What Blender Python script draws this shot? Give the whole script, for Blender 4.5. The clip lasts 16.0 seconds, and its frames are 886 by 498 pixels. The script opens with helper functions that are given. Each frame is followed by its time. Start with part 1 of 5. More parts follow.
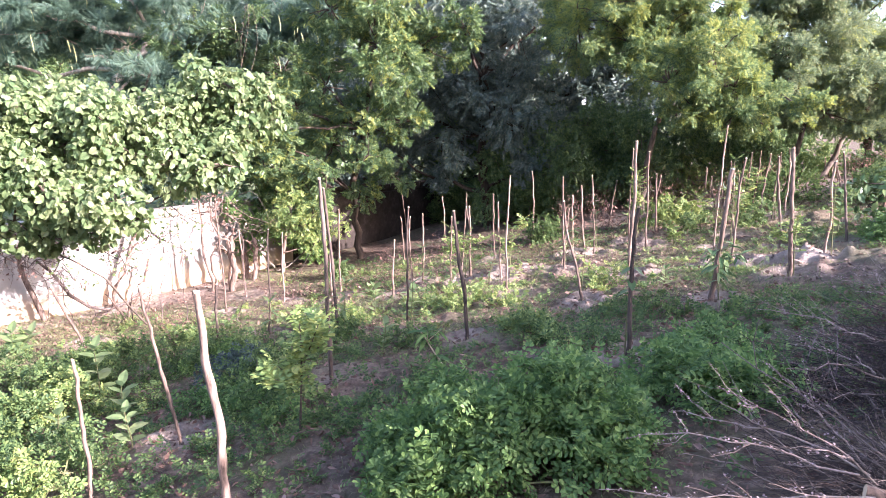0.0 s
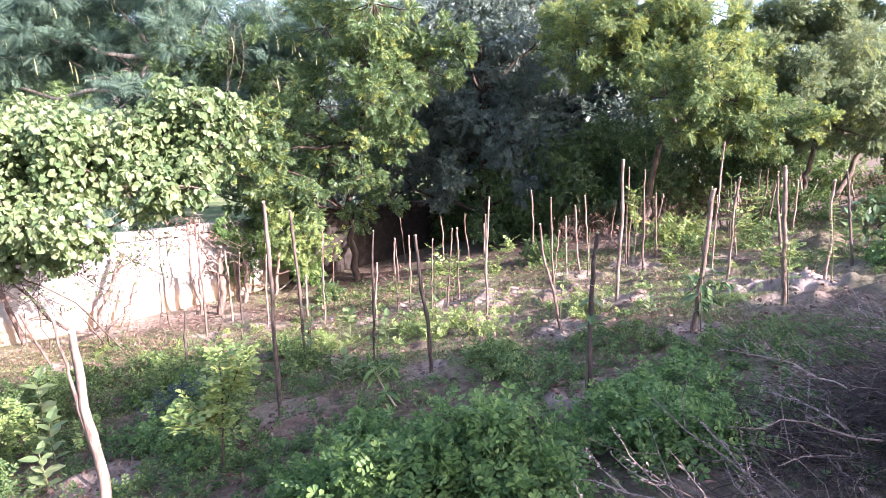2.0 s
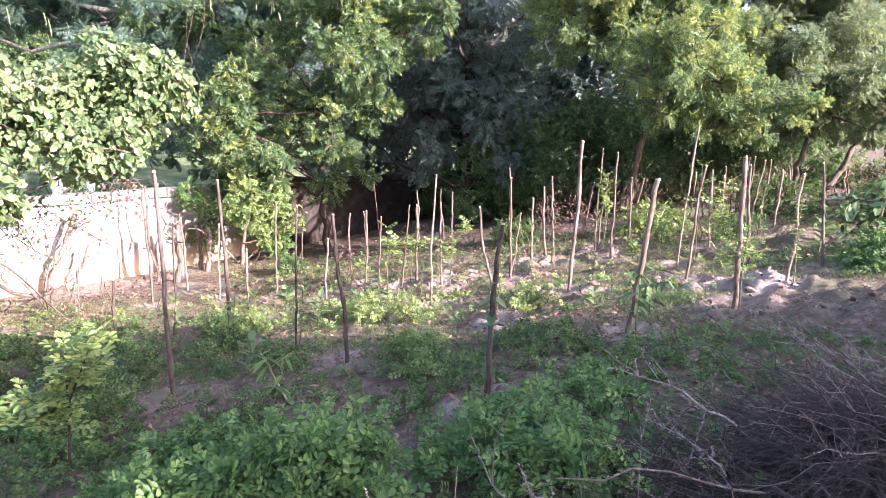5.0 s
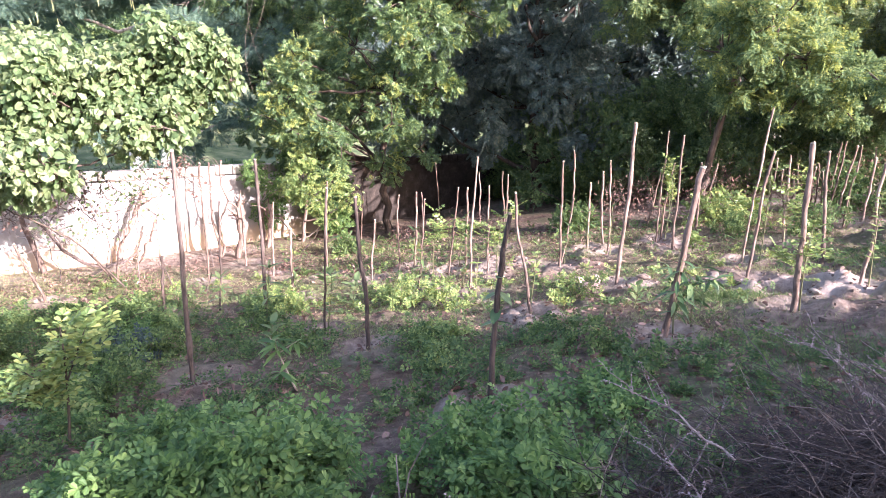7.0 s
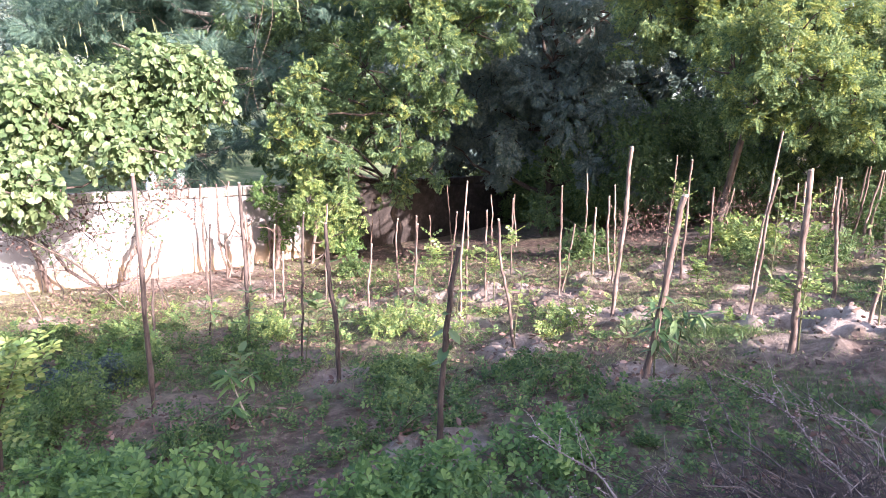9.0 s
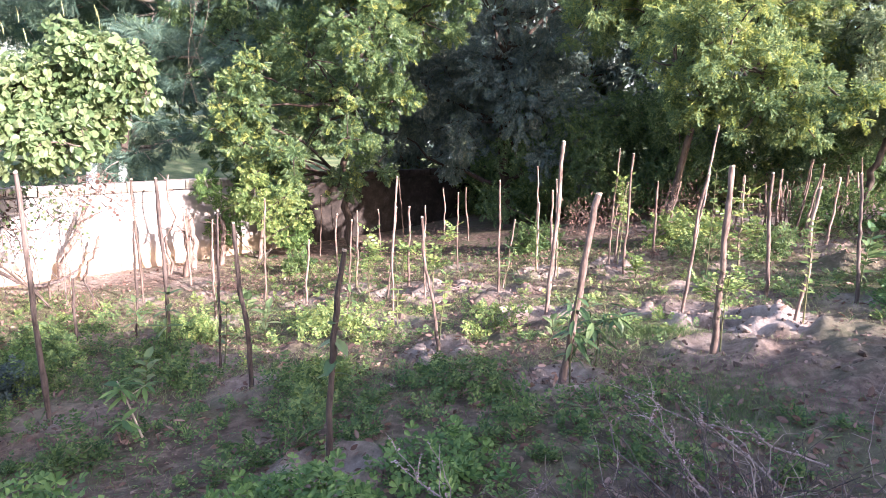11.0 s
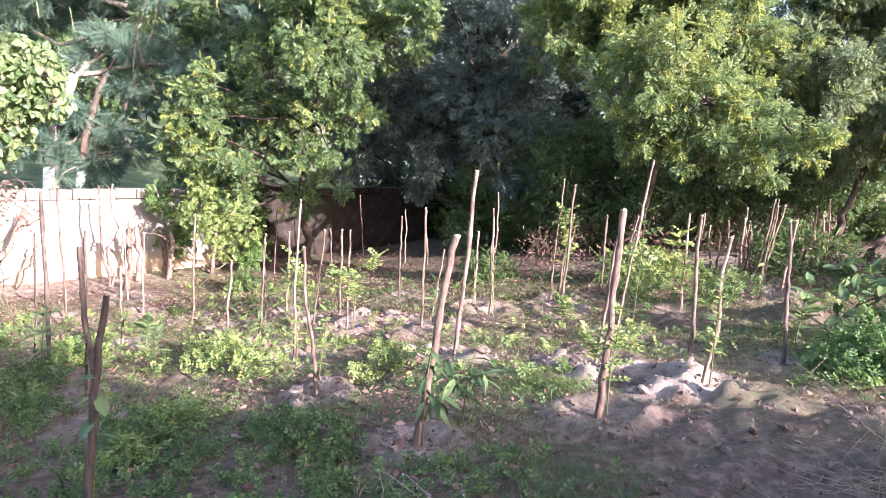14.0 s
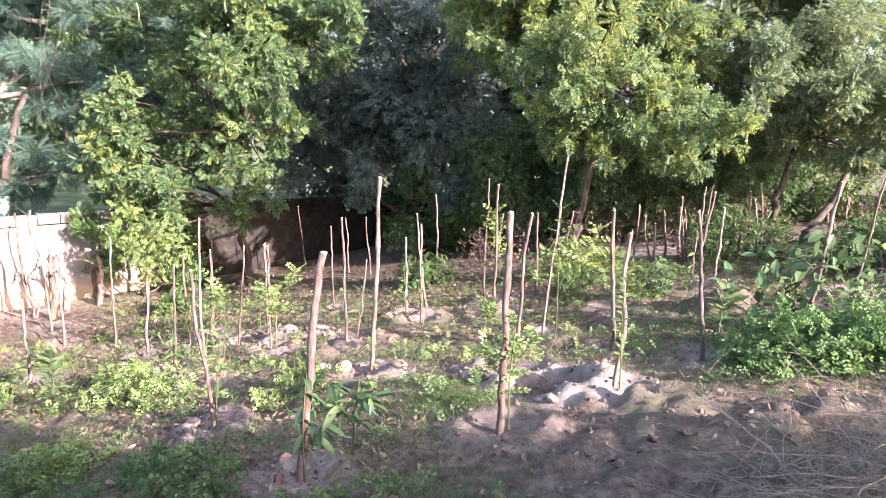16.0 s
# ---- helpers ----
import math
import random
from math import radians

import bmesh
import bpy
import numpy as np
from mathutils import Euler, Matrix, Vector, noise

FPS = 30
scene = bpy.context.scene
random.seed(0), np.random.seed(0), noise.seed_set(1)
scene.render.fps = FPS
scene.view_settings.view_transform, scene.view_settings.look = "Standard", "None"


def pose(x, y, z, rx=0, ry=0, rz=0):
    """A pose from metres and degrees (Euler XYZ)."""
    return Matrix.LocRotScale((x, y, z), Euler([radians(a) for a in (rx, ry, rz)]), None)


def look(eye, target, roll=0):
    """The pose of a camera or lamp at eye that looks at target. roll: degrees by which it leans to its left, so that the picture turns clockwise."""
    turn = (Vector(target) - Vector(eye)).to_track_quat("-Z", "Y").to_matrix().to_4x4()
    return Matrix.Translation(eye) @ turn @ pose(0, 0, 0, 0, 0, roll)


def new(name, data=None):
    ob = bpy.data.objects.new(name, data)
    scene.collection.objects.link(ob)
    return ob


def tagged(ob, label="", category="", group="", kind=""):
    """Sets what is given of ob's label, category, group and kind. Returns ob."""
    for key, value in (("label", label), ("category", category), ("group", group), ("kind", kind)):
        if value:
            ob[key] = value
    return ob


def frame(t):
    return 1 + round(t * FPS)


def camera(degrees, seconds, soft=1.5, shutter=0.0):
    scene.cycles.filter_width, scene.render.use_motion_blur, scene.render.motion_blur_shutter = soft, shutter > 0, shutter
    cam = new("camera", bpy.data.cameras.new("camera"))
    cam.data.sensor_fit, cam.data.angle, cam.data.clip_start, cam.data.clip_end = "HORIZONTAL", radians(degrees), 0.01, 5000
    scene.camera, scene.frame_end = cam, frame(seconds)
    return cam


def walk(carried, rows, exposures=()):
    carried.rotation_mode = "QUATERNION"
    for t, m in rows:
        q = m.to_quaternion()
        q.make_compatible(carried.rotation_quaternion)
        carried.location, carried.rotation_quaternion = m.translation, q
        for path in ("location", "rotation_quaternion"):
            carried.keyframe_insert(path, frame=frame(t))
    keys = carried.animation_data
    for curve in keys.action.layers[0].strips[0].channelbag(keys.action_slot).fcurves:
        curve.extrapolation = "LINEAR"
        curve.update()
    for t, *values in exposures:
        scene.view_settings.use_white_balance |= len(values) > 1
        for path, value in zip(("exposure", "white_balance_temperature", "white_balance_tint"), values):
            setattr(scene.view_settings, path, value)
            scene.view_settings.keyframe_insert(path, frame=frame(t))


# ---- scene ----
cam = camera(68.6, 16.0, soft=0.6)
PATH = [
    (0, (0.867, 0.527, 2.03), (0.671, 2.484, 1.664), 0.2),
    (0.5, (1.006, 0.604, 2.036), (0.728, 2.551, 1.672), -0.1),
    (1, (1.238, 0.717, 2.035), (0.896, 2.64, 1.606), 0.2),
    (1.5, (1.362, 0.939, 2.008), (1.066, 2.882, 1.638), 0.3),
    (2, (1.495, 1.061, 2.042), (1.222, 3.018, 1.73), -0.2),
    (2.5, (1.69, 1.19, 2.078), (1.283, 3.116, 1.724), -1.0),
    (3, (1.827, 1.274, 2.078), (1.534, 3.218, 1.711), -1.3),
    (3.5, (1.937, 1.384, 2.075), (1.7, 3.324, 1.655), -0.5),
    (6, (2.5, 1.976, 2.091), (2.151, 3.906, 1.703), 3.8),
    (6.5, (2.598, 2.071, 2.08), (2.19, 3.973, 1.615), 2.2),
    (7, (2.765, 2.197, 2.107), (2.223, 4.064, 1.639), 2.5),
    (7.5, (2.896, 2.301, 2.099), (2.273, 4.148, 1.648), 3.2),
    (8, (2.986, 2.443, 2.101), (2.344, 4.288, 1.674), 1.8),
    (10.5, (3.512, 2.924, 2.22), (2.875, 4.774, 1.808), 4.3),
    (11, (3.593, 3.055, 2.197), (3.026, 4.923, 1.76), 2.7),
    (11.5, (3.756, 3.133, 2.225), (3.161, 4.987, 1.77), 2.8),
    (12, (3.891, 3.293, 2.258), (3.316, 5.162, 1.839), 4.4),
    (12.5, (3.962, 3.517, 2.27), (3.364, 5.385, 1.876), 4.6),
    (13, (4.1, 3.615, 2.304), (3.499, 5.488, 1.946), 3.7),
    (13.5, (4.329, 3.745, 2.326), (3.685, 5.595, 1.922), 6.2),
    (14, (4.478, 3.941, 2.333), (3.878, 5.809, 1.943), 5.2),
    (14.5, (4.536, 4.174, 2.336), (3.95, 6.059, 2.014), 6.3),
    (15, (4.66, 4.209, 2.353), (4.14, 6.118, 2.061), 3.5),
    (15.5, (4.843, 4.272, 2.382), (4.29, 6.167, 2.063), 3.2),
    (16, (4.99, 4.42, 2.391), (4.471, 6.313, 2.011), 2.1),
]
walk(cam, [(t, look(eye, target, roll)) for t, eye, target, roll in PATH], exposures=[(0.0, 2.36, 5640, 27), (3.5, 2.36, 5640, 27), (7.0, 2.3, 5640, 26), (11.0, 2.22, 5680, 25), (13.5, 2.23, 5700, 25), (15.0, 2.3, 5700, 24), (16.0, 2.29, 5700, 24)])
# ---- light ----
SUN_AZ, SUN_EL = 112.0, 22.0  # compass turn of the sun from +y towards +x, and its height
world = bpy.data.worlds.new("world")
scene.world = world
world.use_nodes = True
wn = world.node_tree.nodes
sky = wn.new("ShaderNodeTexSky")
sky.sky_type, sky.sun_disc = "NISHITA", False
sky.sun_elevation, sky.sun_rotation = radians(SUN_EL), radians(SUN_AZ)
sky.air_density, sky.dust_density, sky.ozone_density = 1.2, 2.5, 1.0
wn["Background"].inputs["Strength"].default_value = 0.142
world.node_tree.links.new(sky.outputs[0], wn["Background"].inputs["Color"])
to_sun = Vector((math.sin(radians(SUN_AZ)) * math.cos(radians(SUN_EL)), math.cos(radians(SUN_AZ)) * math.cos(radians(SUN_EL)), math.sin(radians(SUN_EL))))
sun = new("sun", bpy.data.lights.new("sun", "SUN"))
sun.data.energy, sun.data.angle, sun.data.color = 5.3, radians(0.53), (1.0, 0.92, 0.82)
sun.matrix_world = look(to_sun * 60, (0, 0, 0))

rng = np.random.default_rng(7)


# ---- materials ----
def mat_base(name, rough=0.8, spec=0.3):
    m = bpy.data.materials.new(name)
    m.use_nodes = True
    b = m.node_tree.nodes["Principled BSDF"]
    b.inputs["Roughness"].default_value = rough
    b.inputs["Specular IOR Level"].default_value = spec
    return m, m.node_tree.nodes, m.node_tree.links, b


def ramp(nodes, stops):
    r = nodes.new("ShaderNodeValToRGB")
    e = r.color_ramp.elements
    e[0].position, e[0].color = stops[0][0], (*stops[0][1], 1)
    e[1].position, e[1].color = stops[-1][0], (*stops[-1][1], 1)
    for p, c in stops[1:-1]:
        k = e.new(p)
        k.color = (*c, 1)
    return r


def tex_noise(nodes, links, scale, detail=4, rough=0.6, stretch=None):
    tc = nodes.new("ShaderNodeTexCoord")
    n = nodes.new("ShaderNodeTexNoise")
    n.inputs["Scale"].default_value, n.inputs["Detail"].default_value, n.inputs["Roughness"].default_value = scale, detail, rough
    if stretch:
        mp = nodes.new("ShaderNodeMapping")
        mp.inputs["Scale"].default_value = stretch
        links.new(tc.outputs["Object"], mp.inputs["Vector"])
        links.new(mp.outputs[0], n.inputs["Vector"])
    else:
        links.new(tc.outputs["Object"], n.inputs["Vector"])
    return n


def bump(nodes, links, src, b, strength, dist):
    k = nodes.new("ShaderNodeBump")
    k.inputs["Strength"].default_value, k.inputs["Distance"].default_value = strength, dist
    links.new(src, k.inputs["Height"])
    links.new(k.outputs[0], b.inputs["Normal"])


def mixer(nodes, links, fac, a, b):
    m = nodes.new("ShaderNodeMix")
    m.data_type = "RGBA"
    for sock, v in ((m.inputs[0], fac), (m.inputs[6], a), (m.inputs[7], b)):
        if isinstance(v, (int, float)):
            sock.default_value = v
        elif isinstance(v, tuple):
            sock.default_value = (*v, 1)
        else:
            links.new(v, sock)
    return m.outputs[2]


def leaf_mat(name, stops, rough=0.5, through_light=0.3, spec=0.35):
    """Leaves: colour varies from leaf to leaf and over larger patches, some light passes through."""
    m, n, l, b = mat_base(name, rough, spec)
    g = n.new("ShaderNodeNewGeometry")
    r = ramp(n, [(p, (1.1 * c[0], c[1], 1.1 * c[2])) for p, c in stops])
    big = tex_noise(n, l, 0.9, 3)
    mx = n.new("ShaderNodeMath")
    mx.operation = "MULTIPLY_ADD"
    l.new(big.outputs[0], mx.inputs[0])
    mx.inputs[1].default_value = 0.9
    ad = n.new("ShaderNodeMath")
    ad.operation = "MULTIPLY_ADD"
    l.new(g.outputs["Random Per Island"], ad.inputs[0])
    ad.inputs[1].default_value, ad.inputs[2].default_value = 0.75, -0.3
    l.new(ad.outputs[0], mx.inputs[2])
    l.new(mx.outputs[0], r.inputs[0])
    l.new(r.outputs[0], b.inputs["Base Color"])
    t = n.new("ShaderNodeBsdfTranslucent")
    l.new(r.outputs[0], t.inputs["Color"])
    s = n.new("ShaderNodeMixShader")
    s.inputs[0].default_value = through_light
    l.new(b.outputs[0], s.inputs[1])
    l.new(t.outputs[0], s.inputs[2])
    l.new(s.outputs[0], n["Material Output"].inputs[0])
    return m


def bark_mat(name, dark, light, rough=0.85, scale=14.0):
    m, n, l, b = mat_base(name, rough, 0.2)
    a = tex_noise(n, l, scale, 6, 0.65, (1, 1, 0.22))
    c = tex_noise(n, l, 2.3, 3)
    info = n.new("ShaderNodeObjectInfo")
    r = ramp(n, [(0.3, dark), (0.62, light)])
    l.new(a.outputs[0], r.inputs[0])
    r2 = ramp(n, [(0.35, (0.62, 0.58, 0.55)), (0.7, (1.15, 1.1, 1.05))])
    ad = n.new("ShaderNodeMath")
    l.new(c.outputs[0], ad.inputs[0])
    k = n.new("ShaderNodeMath")
    k.operation = "MULTIPLY_ADD"
    l.new(info.outputs["Random"], k.inputs[0])
    k.inputs[1].default_value, k.inputs[2].default_value = 0.5, -0.25
    l.new(k.outputs[0], ad.inputs[1])
    l.new(ad.outputs[0], r2.inputs[0])
    mm = n.new("ShaderNodeMix")
    mm.data_type, mm.blend_type = "RGBA", "MULTIPLY"
    mm.inputs[0].default_value = 1.0
    l.new(r.outputs[0], mm.inputs[6])
    l.new(r2.outputs[0], mm.inputs[7])
    l.new(mm.outputs[2], b.inputs["Base Color"])
    bump(n, l, a.outputs[0], b, 0.7, 0.01)
    return m


LEAF_NEEM = leaf_mat("neem leaf", [(0.0, (0.068, 0.124, 0.055)), (0.45, (0.136, 0.21, 0.08)), (0.8, (0.222, 0.3, 0.098)), (1.0, (0.33, 0.385, 0.115))], 0.5, 0.45, 0.27)
# paler, greyer than the near neem leaf: haze is put into the colour
LEAF_FAR = leaf_mat("far neem leaf", [(0.0, (0.1, 0.155, 0.085)), (0.5, (0.185, 0.25, 0.12)), (1.0, (0.3, 0.35, 0.16))], 0.55, 0.5, 0.22)
LEAF_FRESH = leaf_mat("fresh neem leaf", [(0.0, (0.15, 0.21, 0.055)), (0.5, (0.25, 0.315, 0.075)), (1.0, (0.4, 0.42, 0.11))], 0.5, 0.5, 0.25)
LEAF_MID = leaf_mat("tree leaf", [(0.0, (0.045, 0.085, 0.038)), (0.5, (0.092, 0.158, 0.055)), (0.85, (0.165, 0.24, 0.075)), (1.0, (0.25, 0.32, 0.1))], 0.42, 0.4)
LEAF_DARK = leaf_mat("dark tree leaf", [(0.0, (0.065, 0.105, 0.085)), (0.6, (0.12, 0.17, 0.125)), (1.0, (0.21, 0.25, 0.15))], 0.35, 0.3, 0.5)
LEAF_FEATHER = leaf_mat("feathery leaf", [(0.0, (0.05, 0.095, 0.065)), (0.6, (0.085, 0.15, 0.092)), (1.0, (0.15, 0.215, 0.12))], 0.55, 0.4)
LEAF_VINE = leaf_mat("creeper leaf", [(0.0, (0.095, 0.165, 0.06)), (0.45, (0.17, 0.245, 0.09)), (0.8, (0.245, 0.31, 0.125)), (1.0, (0.32, 0.36, 0.165))], 0.45, 0.5)
LEAF_WEED = leaf_mat("weed leaf", [(0.0, (0.042, 0.085, 0.03)), (0.5, (0.092, 0.15, 0.045)), (0.85, (0.165, 0.235, 0.066)), (1.0, (0.25, 0.33, 0.095))], 0.55, 0.4, 0.25)
LEAF_BUSH = leaf_mat("senna leaf", [(0.0, (0.055, 0.115, 0.036)), (0.5, (0.12, 0.21, 0.055)), (0.85, (0.2, 0.31, 0.08)), (1.0, (0.29, 0.4, 0.11))], 0.5, 0.45, 0.3)
LEAF_DUSK = leaf_mat("dark weed leaf", [(0.0, (0.03, 0.045, 0.04)), (0.6, (0.055, 0.085, 0.065)), (1.0, (0.09, 0.14, 0.08))], 0.5, 0.3)
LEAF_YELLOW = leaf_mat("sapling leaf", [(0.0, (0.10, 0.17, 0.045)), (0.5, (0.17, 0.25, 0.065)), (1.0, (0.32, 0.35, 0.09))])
BUD = leaf_mat("dry bud", [(0.0, (0.22, 0.16, 0.135)), (1.0, (0.43, 0.34, 0.29))], 0.8, 0.1)
LEAF_MANGO = leaf_mat("long leaf", [(0.0, (0.045, 0.09, 0.03)), (0.6, (0.085, 0.15, 0.05)), (1.0, (0.19, 0.24, 0.08))], 0.35)
GRASS = leaf_mat("grass blade", [(0.0, (0.1, 0.145, 0.045)), (0.45, (0.2, 0.245, 0.08)), (0.75, (0.31, 0.32, 0.13)), (1.0, (0.44, 0.4, 0.23))], 0.7, 0.4)
DRY_LEAF = leaf_mat("dry leaf", [(0.0, (0.08, 0.045, 0.03)), (0.5, (0.16, 0.098, 0.065)), (1.0, (0.32, 0.22, 0.15))], 0.8, 0.1)
POD = leaf_mat("seed pod", [(0.0, (0.22, 0.28, 0.08)), (1.0, (0.45, 0.45, 0.2))], 0.5, 0.1)
BARK = bark_mat("tree bark", (0.035, 0.027, 0.021), (0.14, 0.105, 0.082))
BARK_PALE = bark_mat("pale bark", (0.12, 0.10, 0.085), (0.42, 0.36, 0.3))
STAKE_WOOD = bark_mat("stake bark", (0.05, 0.033, 0.026), (0.32, 0.228, 0.18), 0.85, 26.0)
# darker copy of the stake bark, with shade put into its colour
STAKE_SHADED = bark_mat("shaded stake bark", (0.04, 0.029, 0.024), (0.17, 0.128, 0.106), 0.9, 26.0)
CUT_WOOD = bark_mat("cut wood", (0.4, 0.3, 0.2), (0.62, 0.5, 0.37), 0.8, 40.0)
TWIG = bark_mat("dry twig", (0.05, 0.037, 0.032), (0.2, 0.155, 0.135), 0.85, 30.0)
DEAD_TWIG = bark_mat("dead twig", (0.025, 0.019, 0.018), (0.085, 0.064, 0.056), 0.9, 30.0)
STRAW = bark_mat("straw-coloured twig", (0.22, 0.16, 0.11), (0.55, 0.44, 0.32), 0.85, 30.0)
THORN_WOOD = bark_mat("pale thorny twig", (0.12, 0.085, 0.07), (0.36, 0.28, 0.24), 0.8, 30.0)
CLOD = bark_mat("clod", (0.08, 0.055, 0.042), (0.24, 0.18, 0.145), 0.95, 9.0)
STEM = bark_mat("green stem", (0.07, 0.085, 0.035), (0.19, 0.18, 0.085), 0.6, 30.0)


# ---- mesh helpers ----
def mesh_np(name, verts, faces, material, smooth=False):
    """A mesh from arrays of vertices and of equal-sided faces."""
    me = bpy.data.meshes.new(name)
    verts, faces = np.asarray(verts, np.float32), np.asarray(faces, np.int32)
    k = faces.shape[1]
    me.vertices.add(len(verts))
    me.vertices.foreach_set("co", verts.ravel())
    me.loops.add(faces.size)
    me.loops.foreach_set("vertex_index", faces.ravel())
    me.polygons.add(len(faces))
    me.polygons.foreach_set("loop_start", np.arange(0, faces.size, k, dtype=np.int32))
    me.polygons.foreach_set("loop_total", np.full(len(faces), k, np.int32))
    me.polygons.foreach_set("use_smooth", np.full(len(faces), smooth))
    me.update(calc_edges=True)
    me.materials.append(material)
    return me


def part_np(name, verts, faces, material, parent=None, label="", smooth=False):
    ob = new(name, mesh_np(name, verts, faces, material, smooth))
    if parent:
        ob.parent = parent
    return tagged(ob, label)


def thing(name, at, label, category, group="", kind=""):
    ob = new(name)
    ob.location = at
    ob.empty_display_size = 0.1
    return tagged(ob, label, category, group, kind)


def tube(points, radii, sides=7, cap=True, wob=0.0, r=None):
    """Vertices and quads of a tapering tube along points."""
    P = np.asarray(points, float)
    R = np.asarray(radii, float)
    T = np.gradient(P, axis=0)
    T /= np.linalg.norm(T, axis=1)[:, None] + 1e-9
    ref = np.where(np.abs(T[:, 2:3]) > 0.9, np.array([[1.0, 0, 0]]), np.array([[0, 0, 1.0]]))
    A = np.cross(T, ref)
    A /= np.linalg.norm(A, axis=1)[:, None] + 1e-9
    B = np.cross(T, A)
    a = np.arange(sides) * 2 * np.pi / sides
    rad = R[:, None] * (1 + (wob * (r or rng).standard_normal((len(P), sides)) if wob else 0))
    V = P[:, None] + rad[..., None] * (np.cos(a)[None, :, None] * A[:, None] + np.sin(a)[None, :, None] * B[:, None])
    n = len(P)
    i = np.arange(n - 1)[:, None] * sides
    j = np.arange(sides)[None]
    k = (j + 1) % sides
    F = np.stack([i + j, i + k, i + sides + k, i + sides + j], -1).reshape(-1, 4)
    V = V.reshape(-1, 3)
    if cap:
        t = (n - 1) * sides
        lid = [[t, t + q, t + q + 1, t + q + 2] for q in range(1, sides - 2, 2)]
        F = np.vstack([F, np.array(lid, int).reshape(-1, 4)])
    return V, F


def join(chunks):
    V, F, at = [], [], 0
    for v, f in chunks:
        V.append(v)
        F.append(f + at)
        at += len(v)
    return np.vstack(V), np.vstack(F)


def leaf_quad(length, width, fold=0.25, at=(0, 0, 0), turn=0.0, droop=0.0, belly=0.5):
    """One leaf as a folded quad along +x, turned about z."""
    v = np.array([[0, 0, 0], [length * belly, width / 2, fold * width], [length, 0, -droop * length], [length * belly, -width / 2, fold * width]], float)
    c, s = math.cos(turn), math.sin(turn)
    v = np.stack([c * v[:, 0] - s * v[:, 1], s * v[:, 0] + c * v[:, 1], v[:, 2]], -1)
    return v + np.array(at), np.array([[0, 1, 2, 3]])


def obovate(length, width, at=(0, 0, 0), turn=0.0, droop=0.0):
    """One leaflet with a rounded end: two quads either side of its rib."""
    v = np.array([[0, 0, 0], [0.4 * length, 0.36 * width, 0.12 * width], [0.82 * length, 0.46 * width, 0.1 * width], [length, 0, -droop * length], [0.82 * length, -0.46 * width, 0.1 * width], [0.4 * length, -0.36 * width, 0.12 * width]], float)
    c, s = math.cos(turn), math.sin(turn)
    v = np.stack([c * v[:, 0] - s * v[:, 1], s * v[:, 0] + c * v[:, 1], v[:, 2]], -1)
    return v + np.array(at), np.array([[0, 3, 2, 1], [0, 5, 4, 3]])


def pinnate(pairs, leaflet, width, angle=60, droop=0.3, end=True, fold=0.25, belly=0.5):
    """A compound leaf of unit length along +x."""
    out = []
    for i in range(pairs):
        x = 0.18 + 0.74 * i / max(1, pairs - 1)
        for s in (1, -1):
            out.append(leaf_quad(leaflet, width, fold, (x, 0, -droop * x * x * 0.6), s * radians(angle), droop, belly))
    if end:
        out.append(leaf_quad(leaflet, width, fold, (0.95, 0, -droop * 0.55), 0, droop, belly))
    return join(out)


def round_leaf(width=1.0):
    """A heart-shaped leaf of unit size along +x, two quads with a fold."""
    v = np.array([[0, 0, 0], [-0.12, 0.32, 0.05], [0.3, 0.52, 0.12], [0.78, 0.3, 0.04], [1.0, 0, -0.12], [0.78, -0.3, 0.04], [0.3, -0.52, 0.12], [-0.12, -0.32, 0.05]]) * [1, width, 1]
    return v, np.array([[0, 1, 2, 3], [0, 3, 4, 5], [0, 5, 6, 7]])


def scatter(template, pos, direction, size, roll=None, up=None, r=None):
    """Copies of a template's vertices and faces at pos, its x axis along direction, joined into arrays."""
    r = r or rng
    tv, tf = template
    d = direction / (np.linalg.norm(direction, axis=1)[:, None] + 1e-9)
    u = np.tile([0.0, 0, 1], (len(d), 1)) if up is None else up
    y = np.cross(u, d)
    ln = np.linalg.norm(y, axis=1)[:, None]
    y = np.where(ln < 1e-3, np.array([[0, 1.0, 0]]), y / (ln + 1e-9))
    z = np.cross(d, y)
    if roll is not None:
        c, s = np.cos(roll)[:, None], np.sin(roll)[:, None]
        y, z = c * y + s * z, -s * y + c * z
    sz = np.broadcast_to(np.asarray(size, float), (len(d),))[:, None, None]
    V = pos[:, None] + sz * (tv[None, :, 0:1] * d[:, None] + tv[None, :, 1:2] * y[:, None] + tv[None, :, 2:3] * z[:, None])
    F = tf[None] + (np.arange(len(d)) * len(tv))[:, None, None]
    return V.reshape(-1, 3), F.reshape(-1, tf.shape[1])


def unit(n, r=None):
    v = (r or rng).standard_normal((n, 3))
    return v / np.linalg.norm(v, axis=1)[:, None]


